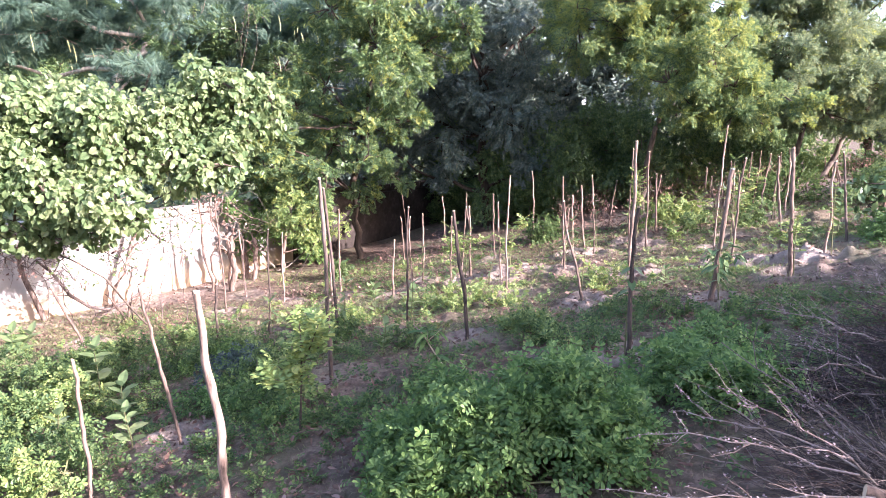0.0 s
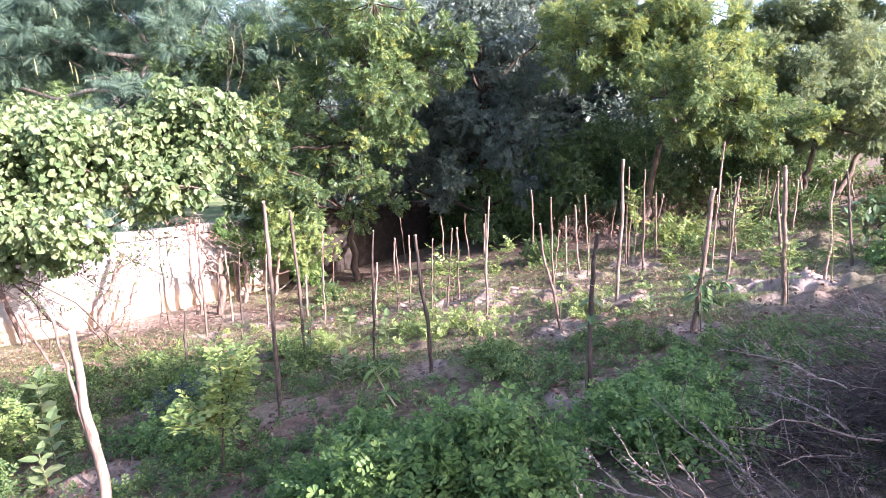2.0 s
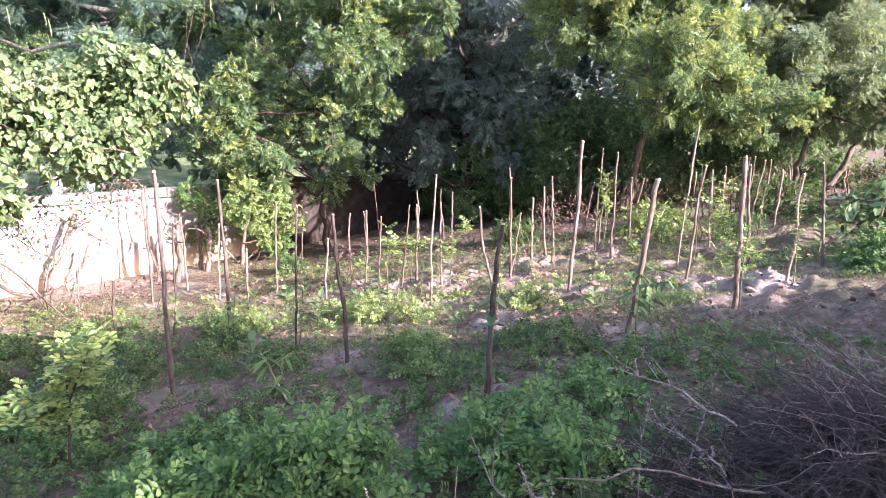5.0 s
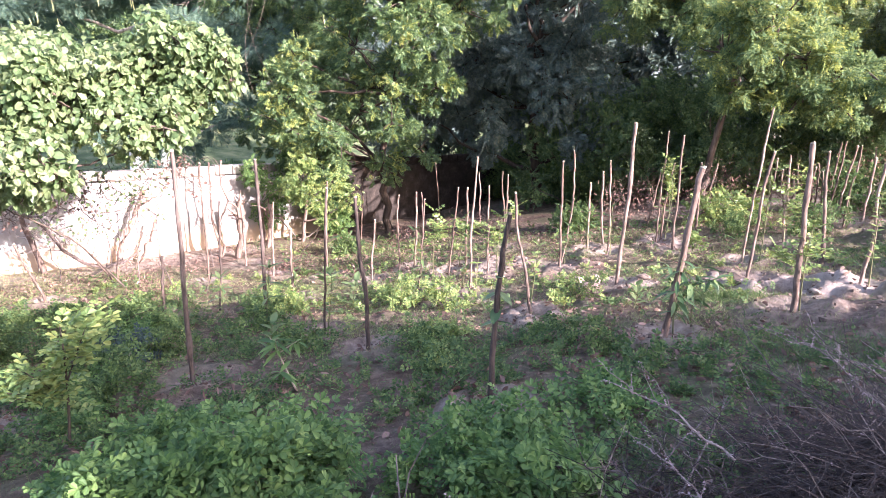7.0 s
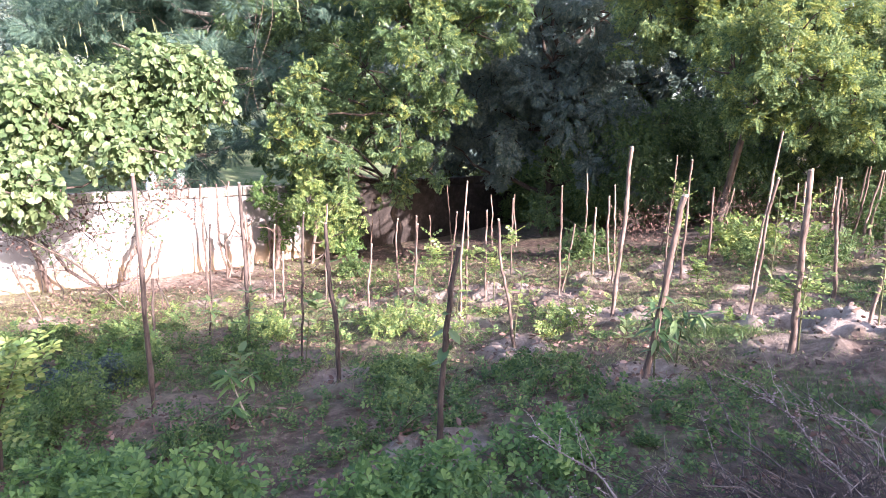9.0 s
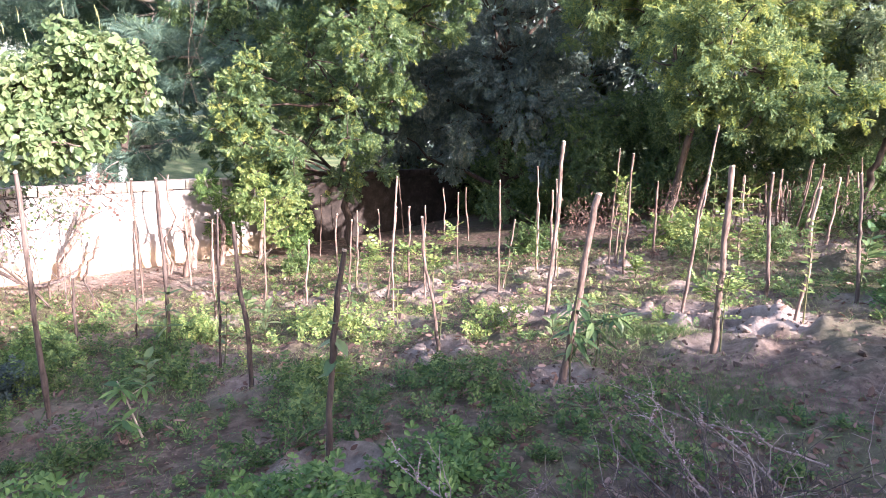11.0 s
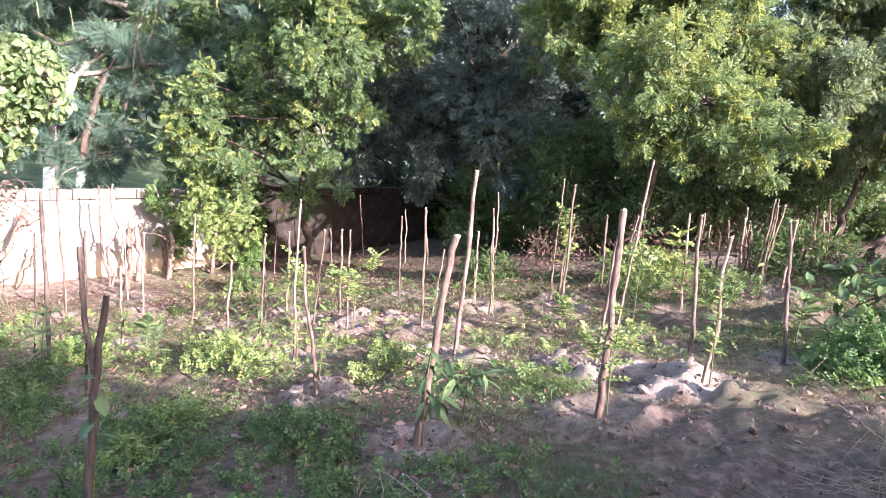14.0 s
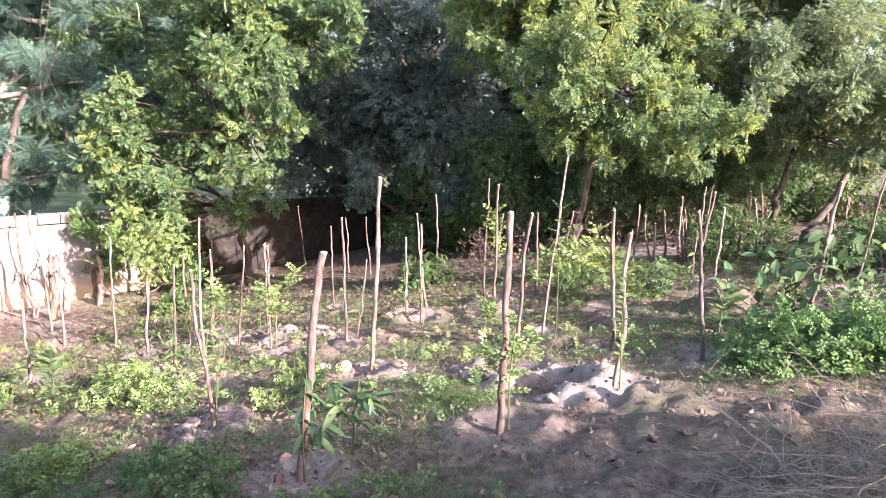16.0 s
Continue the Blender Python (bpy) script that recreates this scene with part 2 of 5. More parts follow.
def wave(x, y, seed=0, octaves=4, scale=1.0):
    """Smooth value noise on arrays, about -1 to 1."""
    out, amp, tot = 0.0, 1.0, 0.0
    for o in range(octaves):
        f = scale * 2 ** o
        xs, ys = np.asarray(x) * f + 17.3 * seed + 5.1 * o, np.asarray(y) * f - 9.7 * seed + 3.3 * o
        xi, yi = np.floor(xs), np.floor(ys)
        fx, fy = xs - xi, ys - yi
        fx, fy = fx * fx * (3 - 2 * fx), fy * fy * (3 - 2 * fy)

        def h(a, b):
            q = np.sin(a * 127.1 + b * 311.7) * 43758.5453
            return (q - np.floor(q)) * 2 - 1

        v = (h(xi, yi) * (1 - fx) + h(xi + 1, yi) * fx) * (1 - fy) + (h(xi, yi + 1) * (1 - fx) + h(xi + 1, yi + 1) * fx) * fy
        out, tot, amp = out + amp * v, tot + amp, amp * 0.5
    return out / tot


# ---- the lie of the land ----
ROW_A = [(-0.93, 4.26, 1.41, -0.09, -0.04), (-2.06, 4.50, 1.05, -0.02, -0.01), (-1.92, 5.54, 1.44, -0.20, -0.12), (1.96, 6.24, 1.40, 0.05, 0.10), (-0.94, 6.88, 2.11, -0.06, -0.05), (0.43, 7.75, 1.50, -0.17, 0.03), (3.15, 7.86, 1.48, 0.14, 0.05), (-0.37, 8.39, 1.65, 0.02, 0.01), (4.29, 8.63, 1.54, -0.03, 0.16), (-1.41, 8.91, 2.06, -0.18, 0.09), (1.86, 8.80, 1.31, -0.28, 0.14), (5.05, 9.45, 1.22, 0.02, 0.00), (-3.39, 9.44, 0.91, 0.01, 0.01), (-5.62, 9.56, 0.99, -0.29, -0.22), (-2.75, 9.81, 1.63, 0.05, 0.02)]
ROW_B = [(0.87, 10.06, 1.83, 0.02, -0.04), (2.68, 10.26, 2.03, 0.03, 0.07), (4.14, 10.22, 1.49, 0.08, 0.00), (5.81, 10.44, 1.33, -0.17, 0.02), (-1.90, 10.39, 1.11, -0.01, -0.01), (5.02, 10.75, 1.37, -0.10, 0.12), (-0.06, 10.73, 1.33, 0.04, 0.03), (4.25, 11.43, 2.05, 0.13, 0.20), (0.77, 11.56, 1.37, -0.07, 0.07), (1.85, 11.53, 1.51, -0.08, -0.01), (-1.12, 11.54, 1.04, 0.03, 0.02), (-4.26, 11.61, 2.15, -0.05, -0.04), (6.97, 11.80, 1.42, 0.12, -0.03), (1.83, 11.90, 0.98, 0.10, 0.04), (0.05, 11.94, 1.43, 0.08, 0.05)]
ROW_C = [(-0.85, 12.10, 1.31, -0.04, -0.02), (-2.24, 12.18, 1.71, 0.00, 0.00), (-3.41, 12.37, 1.39, 0.01, 0.01), (-0.70, 12.44, 1.35, -0.01, -0.01), (0.19, 12.48, 1.34, -0.03, -0.02), (2.47, 12.61, 1.51, -0.09, -0.03), (7.64, 12.71, 1.38, 0.13, -0.04), (4.99, 12.74, 1.29, -0.09, -0.00), (3.45, 12.80, 1.78, -0.04, 0.00), (2.13, 13.01, 1.16, -0.04, -0.01), (2.38, 13.16, 1.25, -0.12, -0.00), (-4.51, 13.17, 1.43, -0.06, -0.06), (3.21, 13.22, 1.78, -0.01, -0.00), (3.28, 13.53, 1.29, 0.08, 0.01), (5.97, 13.60, 1.28, 0.05, -0.00)]
ROW_D = [(0.63, 13.80, 1.38, -0.06, -0.03), (6.30, 13.89, 1.04, 0.03, -0.01), (3.86, 13.92, 1.24, -0.05, -0.01), (6.19, 14.88, 1.18, 0.12, -0.03), (3.09, 15.16, 1.14, 0.15, -0.00), (1.53, 15.22, 0.52, 0.00, 0.00), (4.06, 15.36, 1.09, 0.16, -0.02), (-1.55, 15.50, 1.03, -0.08, -0.03), (5.23, 15.63, 1.01, 0.04, -0.00), (8.20, 15.73, 0.53, -0.10, 0.03), (5.76, 15.91, 0.82, -0.08, 0.01), (7.27, 15.97, 1.09, -0.13, 0.02), (6.04, 16.06, 0.73, -0.01, 0.00), (-3.32, 16.16, 1.40, -0.00, -0.00), (6.36, 16.28, 1.15, 0.08, -0.02)]
ROW_E = [(7.14, 16.34, 0.96, -0.09, 0.02), (1.51, 16.71, 1.51, -0.07, -0.02), (-0.08, 17.11, 1.20, -0.11, -0.02), (8.85, 17.26, 0.60, -0.06, 0.02), (-1.74, 17.42, 1.60, -0.17, -0.09), (4.03, 17.43, 0.86, 0.10, 0.01), (-0.78, 17.56, 1.23, -0.08, -0.03)]
ROW_F = [(5.50, 15.59, 0.77, -0.12, 0.02), (5.57, 15.36, 0.69, -0.04, 0.01), (5.99, 16.16, 0.83, -0.03, 0.01), (6.05, 15.78, 0.81, -0.05, 0.01), (6.05, 15.33, 0.70, -0.07, 0.01), (6.10, 15.11, 1.24, 0.10, -0.02), (6.86, 15.68, 0.64, 0.00, -0.00), (6.94, 16.35, 0.51, -0.07, 0.02), (7.10, 15.56, 0.90, -0.10, 0.03), (6.08, 16.19, 1.00, -0.11, 0.01), (6.91, 15.83, 0.55, 0.00, -0.00), (9.01, 17.88, 0.56, -0.06, 0.02), (9.48, 19.10, 0.40, -0.02, 0.01), (8.78, 17.75, 0.57, -0.05, 0.01)]
STAKES = ROW_A + ROW_B + ROW_C + ROW_D + ROW_E + ROW_F
# planting basins: x, y, radius, height of the rim
BASINS = [(s[0], s[1], 0.26 + 0.14 * ((i * 37) % 10) / 10, 0.03 + 0.05 * ((i * 53) % 10) / 10) for i, s in enumerate(STAKES) if 5.5 < s[1] < 14]
HEAPS = [(4.13, 9.68, 0.15, 0.11), (4.0, 9.95, 0.13, 0.06), (4.84, 10.02, 0.15, 0.06), (4.96, 9.82, 0.2, 0.08), (4.95, 9.54, 0.2, 0.08), (4.8, 9.34, 0.17, 0.07), (4.62, 9.22, 0.14, 0.05), (3.75, 10.2, 0.16, 0.05), (2.34, 10.12, 0.15, 0.06), (1.62, 8.72, 0.12, 0.06), (2.08, 8.78, 0.12, 0.05), (1.85, 8.55, 0.14, 0.05), (1.78, 8.98, 0.14, 0.06), (3.1, 7.8, 0.2, 0.05), (5.03, 9.3, 0.16, 0.05), (3.0, 10.15, 0.14, 0.05), (0.7, 12.0, 0.3, 0.12), (1.2, 12.1, 0.25, 0.1)]
PITS = [(4.5, 9.76, 0.32, 0.5)]

PALE_SPOTS = HEAPS + PITS
HEAPS += [(5.4, 8.7, 0.3, 0.1), (6.0, 8.6, 0.25, 0.12)]
PITS += [(5.75, 8.75, 0.14, 0.1), (6.3, 8.5, 0.16, 0.1)]
HEAPS.append((6.2, 12.4, 0.36, 0.22))
lumps = random.Random(5)
HEAPS += [(lumps.uniform(4.7, 7.4), lumps.uniform(7.7, 9.2), lumps.uniform(0.07, 0.2), lumps.uniform(0.03, 0.09)) for _ in range(30)]
HEAPS += [h for h in [(lumps.uniform(0.0, 5.0), lumps.uniform(8.4, 12.5), lumps.uniform(0.07, 0.2), lumps.uniform(0.03, 0.08)) for _ in range(30)] if math.hypot(h[0] - 4.6, h[1] - 9.8) > 0.8]

HEAPS = [(x, y, r, min(h, 0.65 * r)) for x, y, r, h in HEAPS]


def lie(x, y):
    """The large form of the ground: it falls away from the path, rises to the east and again beyond the wall."""
    x, y = np.asarray(x, float), np.asarray(y, float)
    xe = np.where(x < -3, -3 - 6 * (1 - np.exp(np.minimum(0, x + 3) * 0.4 / 6)), np.where(x > 9, 9 + 3 * (1 - np.exp(-np.maximum(0, x - 9) * 0.25 / 3)), x))
    ye = np.where(y < 0, -4 * (1 - np.exp(np.minimum(0, y) * 0.5 / 4)), np.where(y > 12, 12 + 6 * (1 - np.exp(-np.maximum(0, y - 12) * 0.3 / 6)), y))
    past = np.clip(((x + 9.4) * -0.872 + (y - 9.0) * 0.489 - 5.0) / 26.0, 0, 1)
    return 0.18 * xe - 0.065 * ye + 0.05 + 2.3 * past * past * (3 - 2 * past)


def ground_z(x, y, fine=True):
    x, y = np.asarray(x, float), np.asarray(y, float)
    z = lie(x, y) + 0.035 * wave(x, y, 1, 3, 0.5) * np.exp(-np.maximum(0, np.hypot(x - 1, y - 8) - 9) / 3)
    near = np.exp(-np.hypot(np.maximum(0, np.abs(x - 0.8) - 7.8), np.maximum(0, np.abs(y - 8.2) - 5.8)) / 0.8)
    z = z + near * 0.04 * wave(x, y, 2, 5, 2.0)
    dug = np.exp(-(((x - 6.2) / 1.7) ** 4 + ((y - 8.4) / 1.1) ** 4))
    z = z + dug * 0.07 * np.abs(wave(x, y, 12, 2, 3.5))
    for kind, spots in (("basin", BASINS), ("heap", HEAPS), ("pit", PITS)):
        for bx, by, r, h in spots:
            k = np.nonzero((np.abs(x - bx) < 2.6 * r + 0.25) & (np.abs(y - by) < 2.6 * r + 0.25))[0]
            if not len(k):
                continue
            d = np.hypot(x[k] - bx, y[k] - by)
            if kind == "basin":
                d = d * (1 + 0.15 * wave(x[k], y[k], 3, 2, 3.0))
                z[k] += h * (1 + 0.5 * wave(x[k], y[k], 10, 3, 11.0)) * np.exp(-((d - r) / 0.09) ** 2) - 0.6 * h * np.exp(-(d / (0.7 * r)) ** 2)
            elif kind == "heap":
                d = d * (1 + 0.3 * wave(x[k], y[k], 4, 3, 5.0))
                z[k] += h * np.exp(-(d / r) ** 3) * (1 + 0.3 * wave(x[k], y[k], 9, 3, 7.0))
            else:
                z[k] -= h * np.exp(-((d * (1 + 0.1 * wave(x[k], y[k], 5, 2, 4.0)) / r) ** 6))
    if fine:
        z = z + near * 0.014 * wave(x, y, 6, 3, 9.0)
    return z


def gz(x, y):
    return float(ground_z(np.array([x]), np.array([y]), False)[0])


# ---- ground ----
def ground_mat():
    m, n, l, b = mat_base("earth", 0.95, 0.15)
    a = tex_noise(n, l, 1.1, 6, 0.6)
    c = tex_noise(n, l, 9.0, 6, 0.7)
    f = tex_noise(n, l, 60.0, 4, 0.7)
    soil = ramp(n, [(0.3, (0.063, 0.042, 0.031)), (0.5, (0.142, 0.095, 0.068)), (0.72, (0.3, 0.205, 0.148))])
    l.new(c.outputs[0], soil.inputs[0])
    moss = ramp(n, [(0.3, (0.07, 0.085, 0.035)), (0.7, (0.15, 0.15, 0.075))])
    l.new(f.outputs[0], moss.inputs[0])
    cover = ramp(n, [(0.45, (0, 0, 0)), (0.65, (0.6, 0.6, 0.6))])
    l.new(a.outputs[0], cover.inputs[0])
    first = mixer(n, l, cover.outputs[0], soil.outputs[0], moss.outputs[0])
    att = n.new("ShaderNodeAttribute")
    att.attribute_name = "loose"
    pale = ramp(n, [(0.3, (0.2, 0.145, 0.115)), (0.55, (0.38, 0.295, 0.24)), (0.75, (0.54, 0.44, 0.37))])
    l.new(c.outputs[0], pale.inputs[0])
    col = mixer(n, l, att.outputs["Fac"], first, pale.outputs[0])
    turf = ramp(n, [(0.32, (0.05, 0.075, 0.03)), (0.5, (0.11, 0.13, 0.055)), (0.66, (0.2, 0.2, 0.095))])
    l.new(a.outputs[0], turf.inputs[0])
    yard = n.new("ShaderNodeAttribute")
    yard.attribute_name = "turf"
    col = mixer(n, l, yard.outputs["Fac"], col, turf.outputs[0])
    l.new(col, b.inputs["Base Color"])
    ad = n.new("ShaderNodeMath")
    l.new(c.outputs[0], ad.inputs[0])
    l.new(f.outputs[0], ad.inputs[1])
    bump(n, l, ad.outputs[0], b, 0.9, 0.03)
    return m


def axis(lo, hi, step, far):
    mid = np.arange(lo, hi + step / 2, step)
    out = np.cumsum(step * 1.22 ** np.arange(1, 60))
    out = out[out < far]
    return np.r_[lo - out[::-1], mid, hi + out]


gx, gy = axis(-7.0, 8.6, 0.048, 900), axis(2.4, 14.0, 0.048, 900)
X, Y = np.meshgrid(gx, gy)
nx, ny = len(gx), len(gy)
i, j = np.meshgrid(np.arange(nx - 1), np.arange(ny - 1))
q = (j * nx + i).ravel()
ground_me = mesh_np("ground", np.stack([X.ravel(), Y.ravel(), ground_z(X.ravel(), Y.ravel())], -1), np.stack([q, q + 1, q + nx + 1, q + nx], -1), ground_mat(), True)
loose = np.zeros(nx * ny)
for bx, by, r, h in BASINS:
    loose = np.maximum(loose, 9 * h * np.exp(-((np.hypot(X.ravel() - bx, Y.ravel() - by) / (r + 0.1)) ** 4)))
for bx, by, r, h in PALE_SPOTS:
    loose = np.maximum(loose, (1.0 if math.hypot(bx - 4.5, by - 9.7) < 0.7 else 0.55) * np.exp(-((np.hypot(X.ravel() - bx, Y.ravel() - by) / (1.5 * r)) ** 4)))
loose = np.maximum(loose, 0.07 * np.exp(-(((X.ravel() - 5.6) / 1.6) ** 4 + ((Y.ravel() - 8.0) / 1.1) ** 4)))
foot = (X.ravel() + 9.4) * 0.872 - (Y.ravel() - 9.0) * 0.489
loose = np.maximum(loose, 0.6 * np.exp(-((foot - 0.5) / 0.75) ** 4) * (Y.ravel() < 15.5))
loose = np.maximum(loose, 0.75 * np.exp(-(((X.ravel() - 6.2) / 3.2) ** 4 + ((Y.ravel() - 17.6) / 1.7) ** 4)))
# the pit's inside loses the pale tone, so its shade is painted in
for bx, by, r, h in PITS[:1]:
    loose *= 1 - np.exp(-((np.hypot(X.ravel() - bx, Y.ravel() - by) / (1.02 * r)) ** 8))
loose = np.clip(loose * (1 + 0.5 * wave(X.ravel(), Y.ravel(), 8, 3, 3.0)), 0, 1)
ground_me.attributes.new("loose", "FLOAT", "POINT").data.foreach_set("value", loose.astype(np.float32))
beyond = np.clip(((X.ravel() + 9.4) * -0.872 + (Y.ravel() - 9.0) * 0.489 - 0.2) * 2, 0, 1)
ground_me.attributes.new("turf", "FLOAT", "POINT").data.foreach_set("value", beyond.astype(np.float32))
tagged(new("ground", ground_me), "sloping plot of reddish brown earth with grass and weeds", "ground", kind="structure")


# ---- boundary wall ----
def wall_mat():
    m, n, l, b = mat_base("wall plaster", 0.9, 0.2)
    a = tex_noise(n, l, 0.8, 5, 0.6)
    c = tex_noise(n, l, 7.0, 6, 0.7)
    tc = n.new("ShaderNodeTexCoord")
    sep = n.new("ShaderNodeSeparateXYZ")
    l.new(tc.outputs["Object"], sep.inputs[0])
    base = ramp(n, [(0.3, (0.22, 0.18, 0.155)), (0.5, (0.36, 0.315, 0.28)), (0.7, (0.46, 0.42, 0.375))])
    l.new(a.outputs[0], base.inputs[0])
    low = n.new("ShaderNodeMath")
    low.operation = "MULTIPLY_ADD"
    l.new(c.outputs[0], low.inputs[0])
    low.inputs[1].default_value = -0.5
    l.new(sep.outputs["Z"], low.inputs[2])
    splash = ramp(n, [(0.0, (1, 1, 1)), (0.28, (0, 0, 0))])
    l.new(low.outputs[0], splash.inputs[0])
    col = mixer(n, l, splash.outputs[0], base.outputs[0], (0.5, 0.36, 0.24))
    l.new(col, b.inputs["Base Color"])
    bump(n, l, c.outputs[0], b, 0.35, 0.01)
    return m


def block_mat():
    m, n, l, b = mat_base("block", 0.9, 0.2)
    c = tex_noise(n, l, 9.0, 6, 0.7)
    info = n.new("ShaderNodeObjectInfo")
    ad = n.new("ShaderNodeMath")
    l.new(c.outputs[0], ad.inputs[0])
    k = n.new("ShaderNodeMath")
    k.operation = "MULTIPLY_ADD"
    l.new(info.outputs["Random"], k.inputs[0])
    k.inputs[1].default_value, k.inputs[2].default_value = 0.35, -0.17
    l.new(k.outputs[0], ad.inputs[1])
    r = ramp(n, [(0.28, (0.17, 0.14, 0.105)), (0.5, (0.3, 0.25, 0.195)), (0.75, (0.44, 0.38, 0.31))])
    l.new(ad.outputs[0], r.inputs[0])
    l.new(r.outputs[0], b.inputs["Base Color"])
    bump(n, l, c.outputs[0], b, 0.5, 0.012)
    return m


# Wall under the trees: their deep shade is put into the dark colour.
def shaded_wall_mat():
    m, n, l, b = mat_base("shaded wall", 0.95, 0.1)
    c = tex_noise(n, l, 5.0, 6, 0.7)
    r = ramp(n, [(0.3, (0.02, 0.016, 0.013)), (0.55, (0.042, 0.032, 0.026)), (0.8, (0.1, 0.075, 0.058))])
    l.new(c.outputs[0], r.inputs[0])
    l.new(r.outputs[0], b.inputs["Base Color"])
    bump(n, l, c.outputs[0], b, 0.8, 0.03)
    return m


WALL_TOP, WALL_T, WALL_FOOT = 0.32, 0.2, -1.52
WALL_PLASTER, BLOCK, SHADED_WALL = wall_mat(), block_mat(), shaded_wall_mat()


def block_mesh(length, depth, height, seed, material):
    bm = bmesh.new()
    bmesh.ops.create_cube(bm, size=1)
    bmesh.ops.scale(bm, vec=(length, depth, height), verts=bm.verts)
    bmesh.ops.bevel(bm, geom=list(bm.edges), offset=0.012, segments=1, affect="EDGES")
    r = random.Random(seed)
    for v in bm.verts:
        v.co += Vector((r.uniform(-1, 1), r.uniform(-1, 1), r.uniform(-1, 1))) * 0.006
    me = bpy.data.meshes.new("block")
    bm.to_mesh(me)
    bm.free()
    me.materials.append(material)
    return me


def boundary(name, label, a, b, face, face_name, stone, seed):
    """A wall from a to b: a plastered face with a course of blocks on top."""
    a, b = Vector(a), Vector(b)
    ln = (b - a).length
    wall = new(name)
    wall.matrix_world = Matrix.Translation((a.x, a.y, WALL_FOOT)) @ Matrix.Rotation(math.atan2(b.y - a.y, b.x - a.x), 4, "Z")
    tagged(wall, label, "wall", kind="structure")
    top = WALL_TOP - WALL_FOOT
    segs, rows_n = int(ln * 10), 10
    U, Z = np.meshgrid(np.linspace(0, ln, segs + 1), np.linspace(-0.6, top - 0.235, rows_n + 1))
    relief = 0.012 * wave(U.ravel(), Z.ravel(), seed, 3, 1.2)
    V = np.vstack([np.stack([U.ravel(), side * (WALL_T / 2 + relief), Z.ravel()], -1) for side in (-1, 1)])
    ii, jj = np.meshgrid(np.arange(segs), np.arange(rows_n))
    qq = (jj * (segs + 1) + ii).ravel()
    f1 = np.stack([qq, qq + 1, qq + segs + 2, qq + segs + 1], -1)
    n1 = (segs + 1) * (rows_n + 1)
    tr = rows_n * (segs + 1) + np.arange(segs)
    col = np.arange(rows_n) * (segs + 1)
    F = np.vstack([f1, f1[:, ::-1] + n1, np.stack([tr, tr + 1, n1 + tr + 1, n1 + tr], -1),
                   np.stack([col, col + segs + 1, n1 + col + segs + 1, n1 + col], -1), np.stack([col + segs, n1 + col + segs, n1 + col + 2 * segs + 1, col + 2 * segs + 1], -1)])
    part_np(face_name, V, F, face, wall)
    shapes = [block_mesh(0.39, WALL_T + 0.03, 0.2, s, stone) for s in range(4)]
    r = random.Random(seed)
    u, k = 0.2, 0
    while u < ln - 0.15:
        ob = new("block", shapes[k % 4])
        ob.parent = wall
        ob.location = (u, r.uniform(-0.01, 0.01), top - 0.115 + r.uniform(-0.01, 0.01))
        ob.rotation_euler = (r.uniform(-0.01, 0.01), r.uniform(-0.012, 0.012), r.uniform(-0.015, 0.015))
        u, k = u + 0.402, k + 1


boundary("wall_boundary_1", "pale plastered boundary wall with a course of bare blocks on top", (-9.4, 9.0, 0), (-4.88, 17.05, 0), WALL_PLASTER, "plaster_face", BLOCK, 11)
boundary("wall_boundary_2", "boundary wall under the trees, their deep shade put into its dark colour", (-4.88, 17.05, 0), (0.9, 27.35, 0), SHADED_WALL, "shaded_face", SHADED_WALL, 12)


# ---- stakes ----
def stake(x, y, h, lx, ly, radius, seed, wood):
    r = np.random.default_rng(seed)
    z0 = gz(x, y)
    n = 17
    s = np.linspace(0, 1, n)
    bend = np.cumsum(r.normal(0, 1, (n, 2)), 0) * 0.0055
    bend -= bend[0] + s[:, None] * (bend[-1] - bend[0])
    kink = r.normal(0, 0.015, 2)
    shape = np.exp(-((s - r.uniform(0.35, 0.8)) / 0.18) ** 2)[:, None] * kink
    P = np.stack([s * lx, s * ly, s * h], -1)
    P[:, :2] += bend + shape - s[:, None] * shape[-1]
    P[0, 2] = -0.12
    R = 0.88 * radius * (1.12 - 0.3 * s + 0.05 * r.standard_normal(n) + 0.16 * (r.random(n) < 0.14))
    st = thing("wooden_stake", (x, y, z0), "", "stake", "support stakes in the plot")
    v, f = tube(P, R, 8, False, 0.05, r)
    part_np("pole", v, f, wood, st, smooth=True)
    d = P[-1] - P[-2]
    d /= np.linalg.norm(d)
    tilt = r.normal(0, 0.25, 2) * R[-1]
    ring = v[-8:].copy()
    ring += d * 0.002
    tip = np.vstack([ring, ring + d * (0.012 + (ring - P[-1]) @ np.array([[tilt[0]], [tilt[1]], [0]]) / (R[-1] ** 2 + 1e-6) * 0.02), [P[-1] + d * 0.016]])
    ff = [[a, (a + 1) % 8, 8 + (a + 1) % 8, 8 + a] for a in range(8)] + [[8 + a, 8 + a + 1, 8 + (a + 2) % 8, 16] for a in range(0, 8, 2)]
    part_np("cut_end", tip, np.array(ff), CUT_WOOD, st, "pale sawn top")
    return st


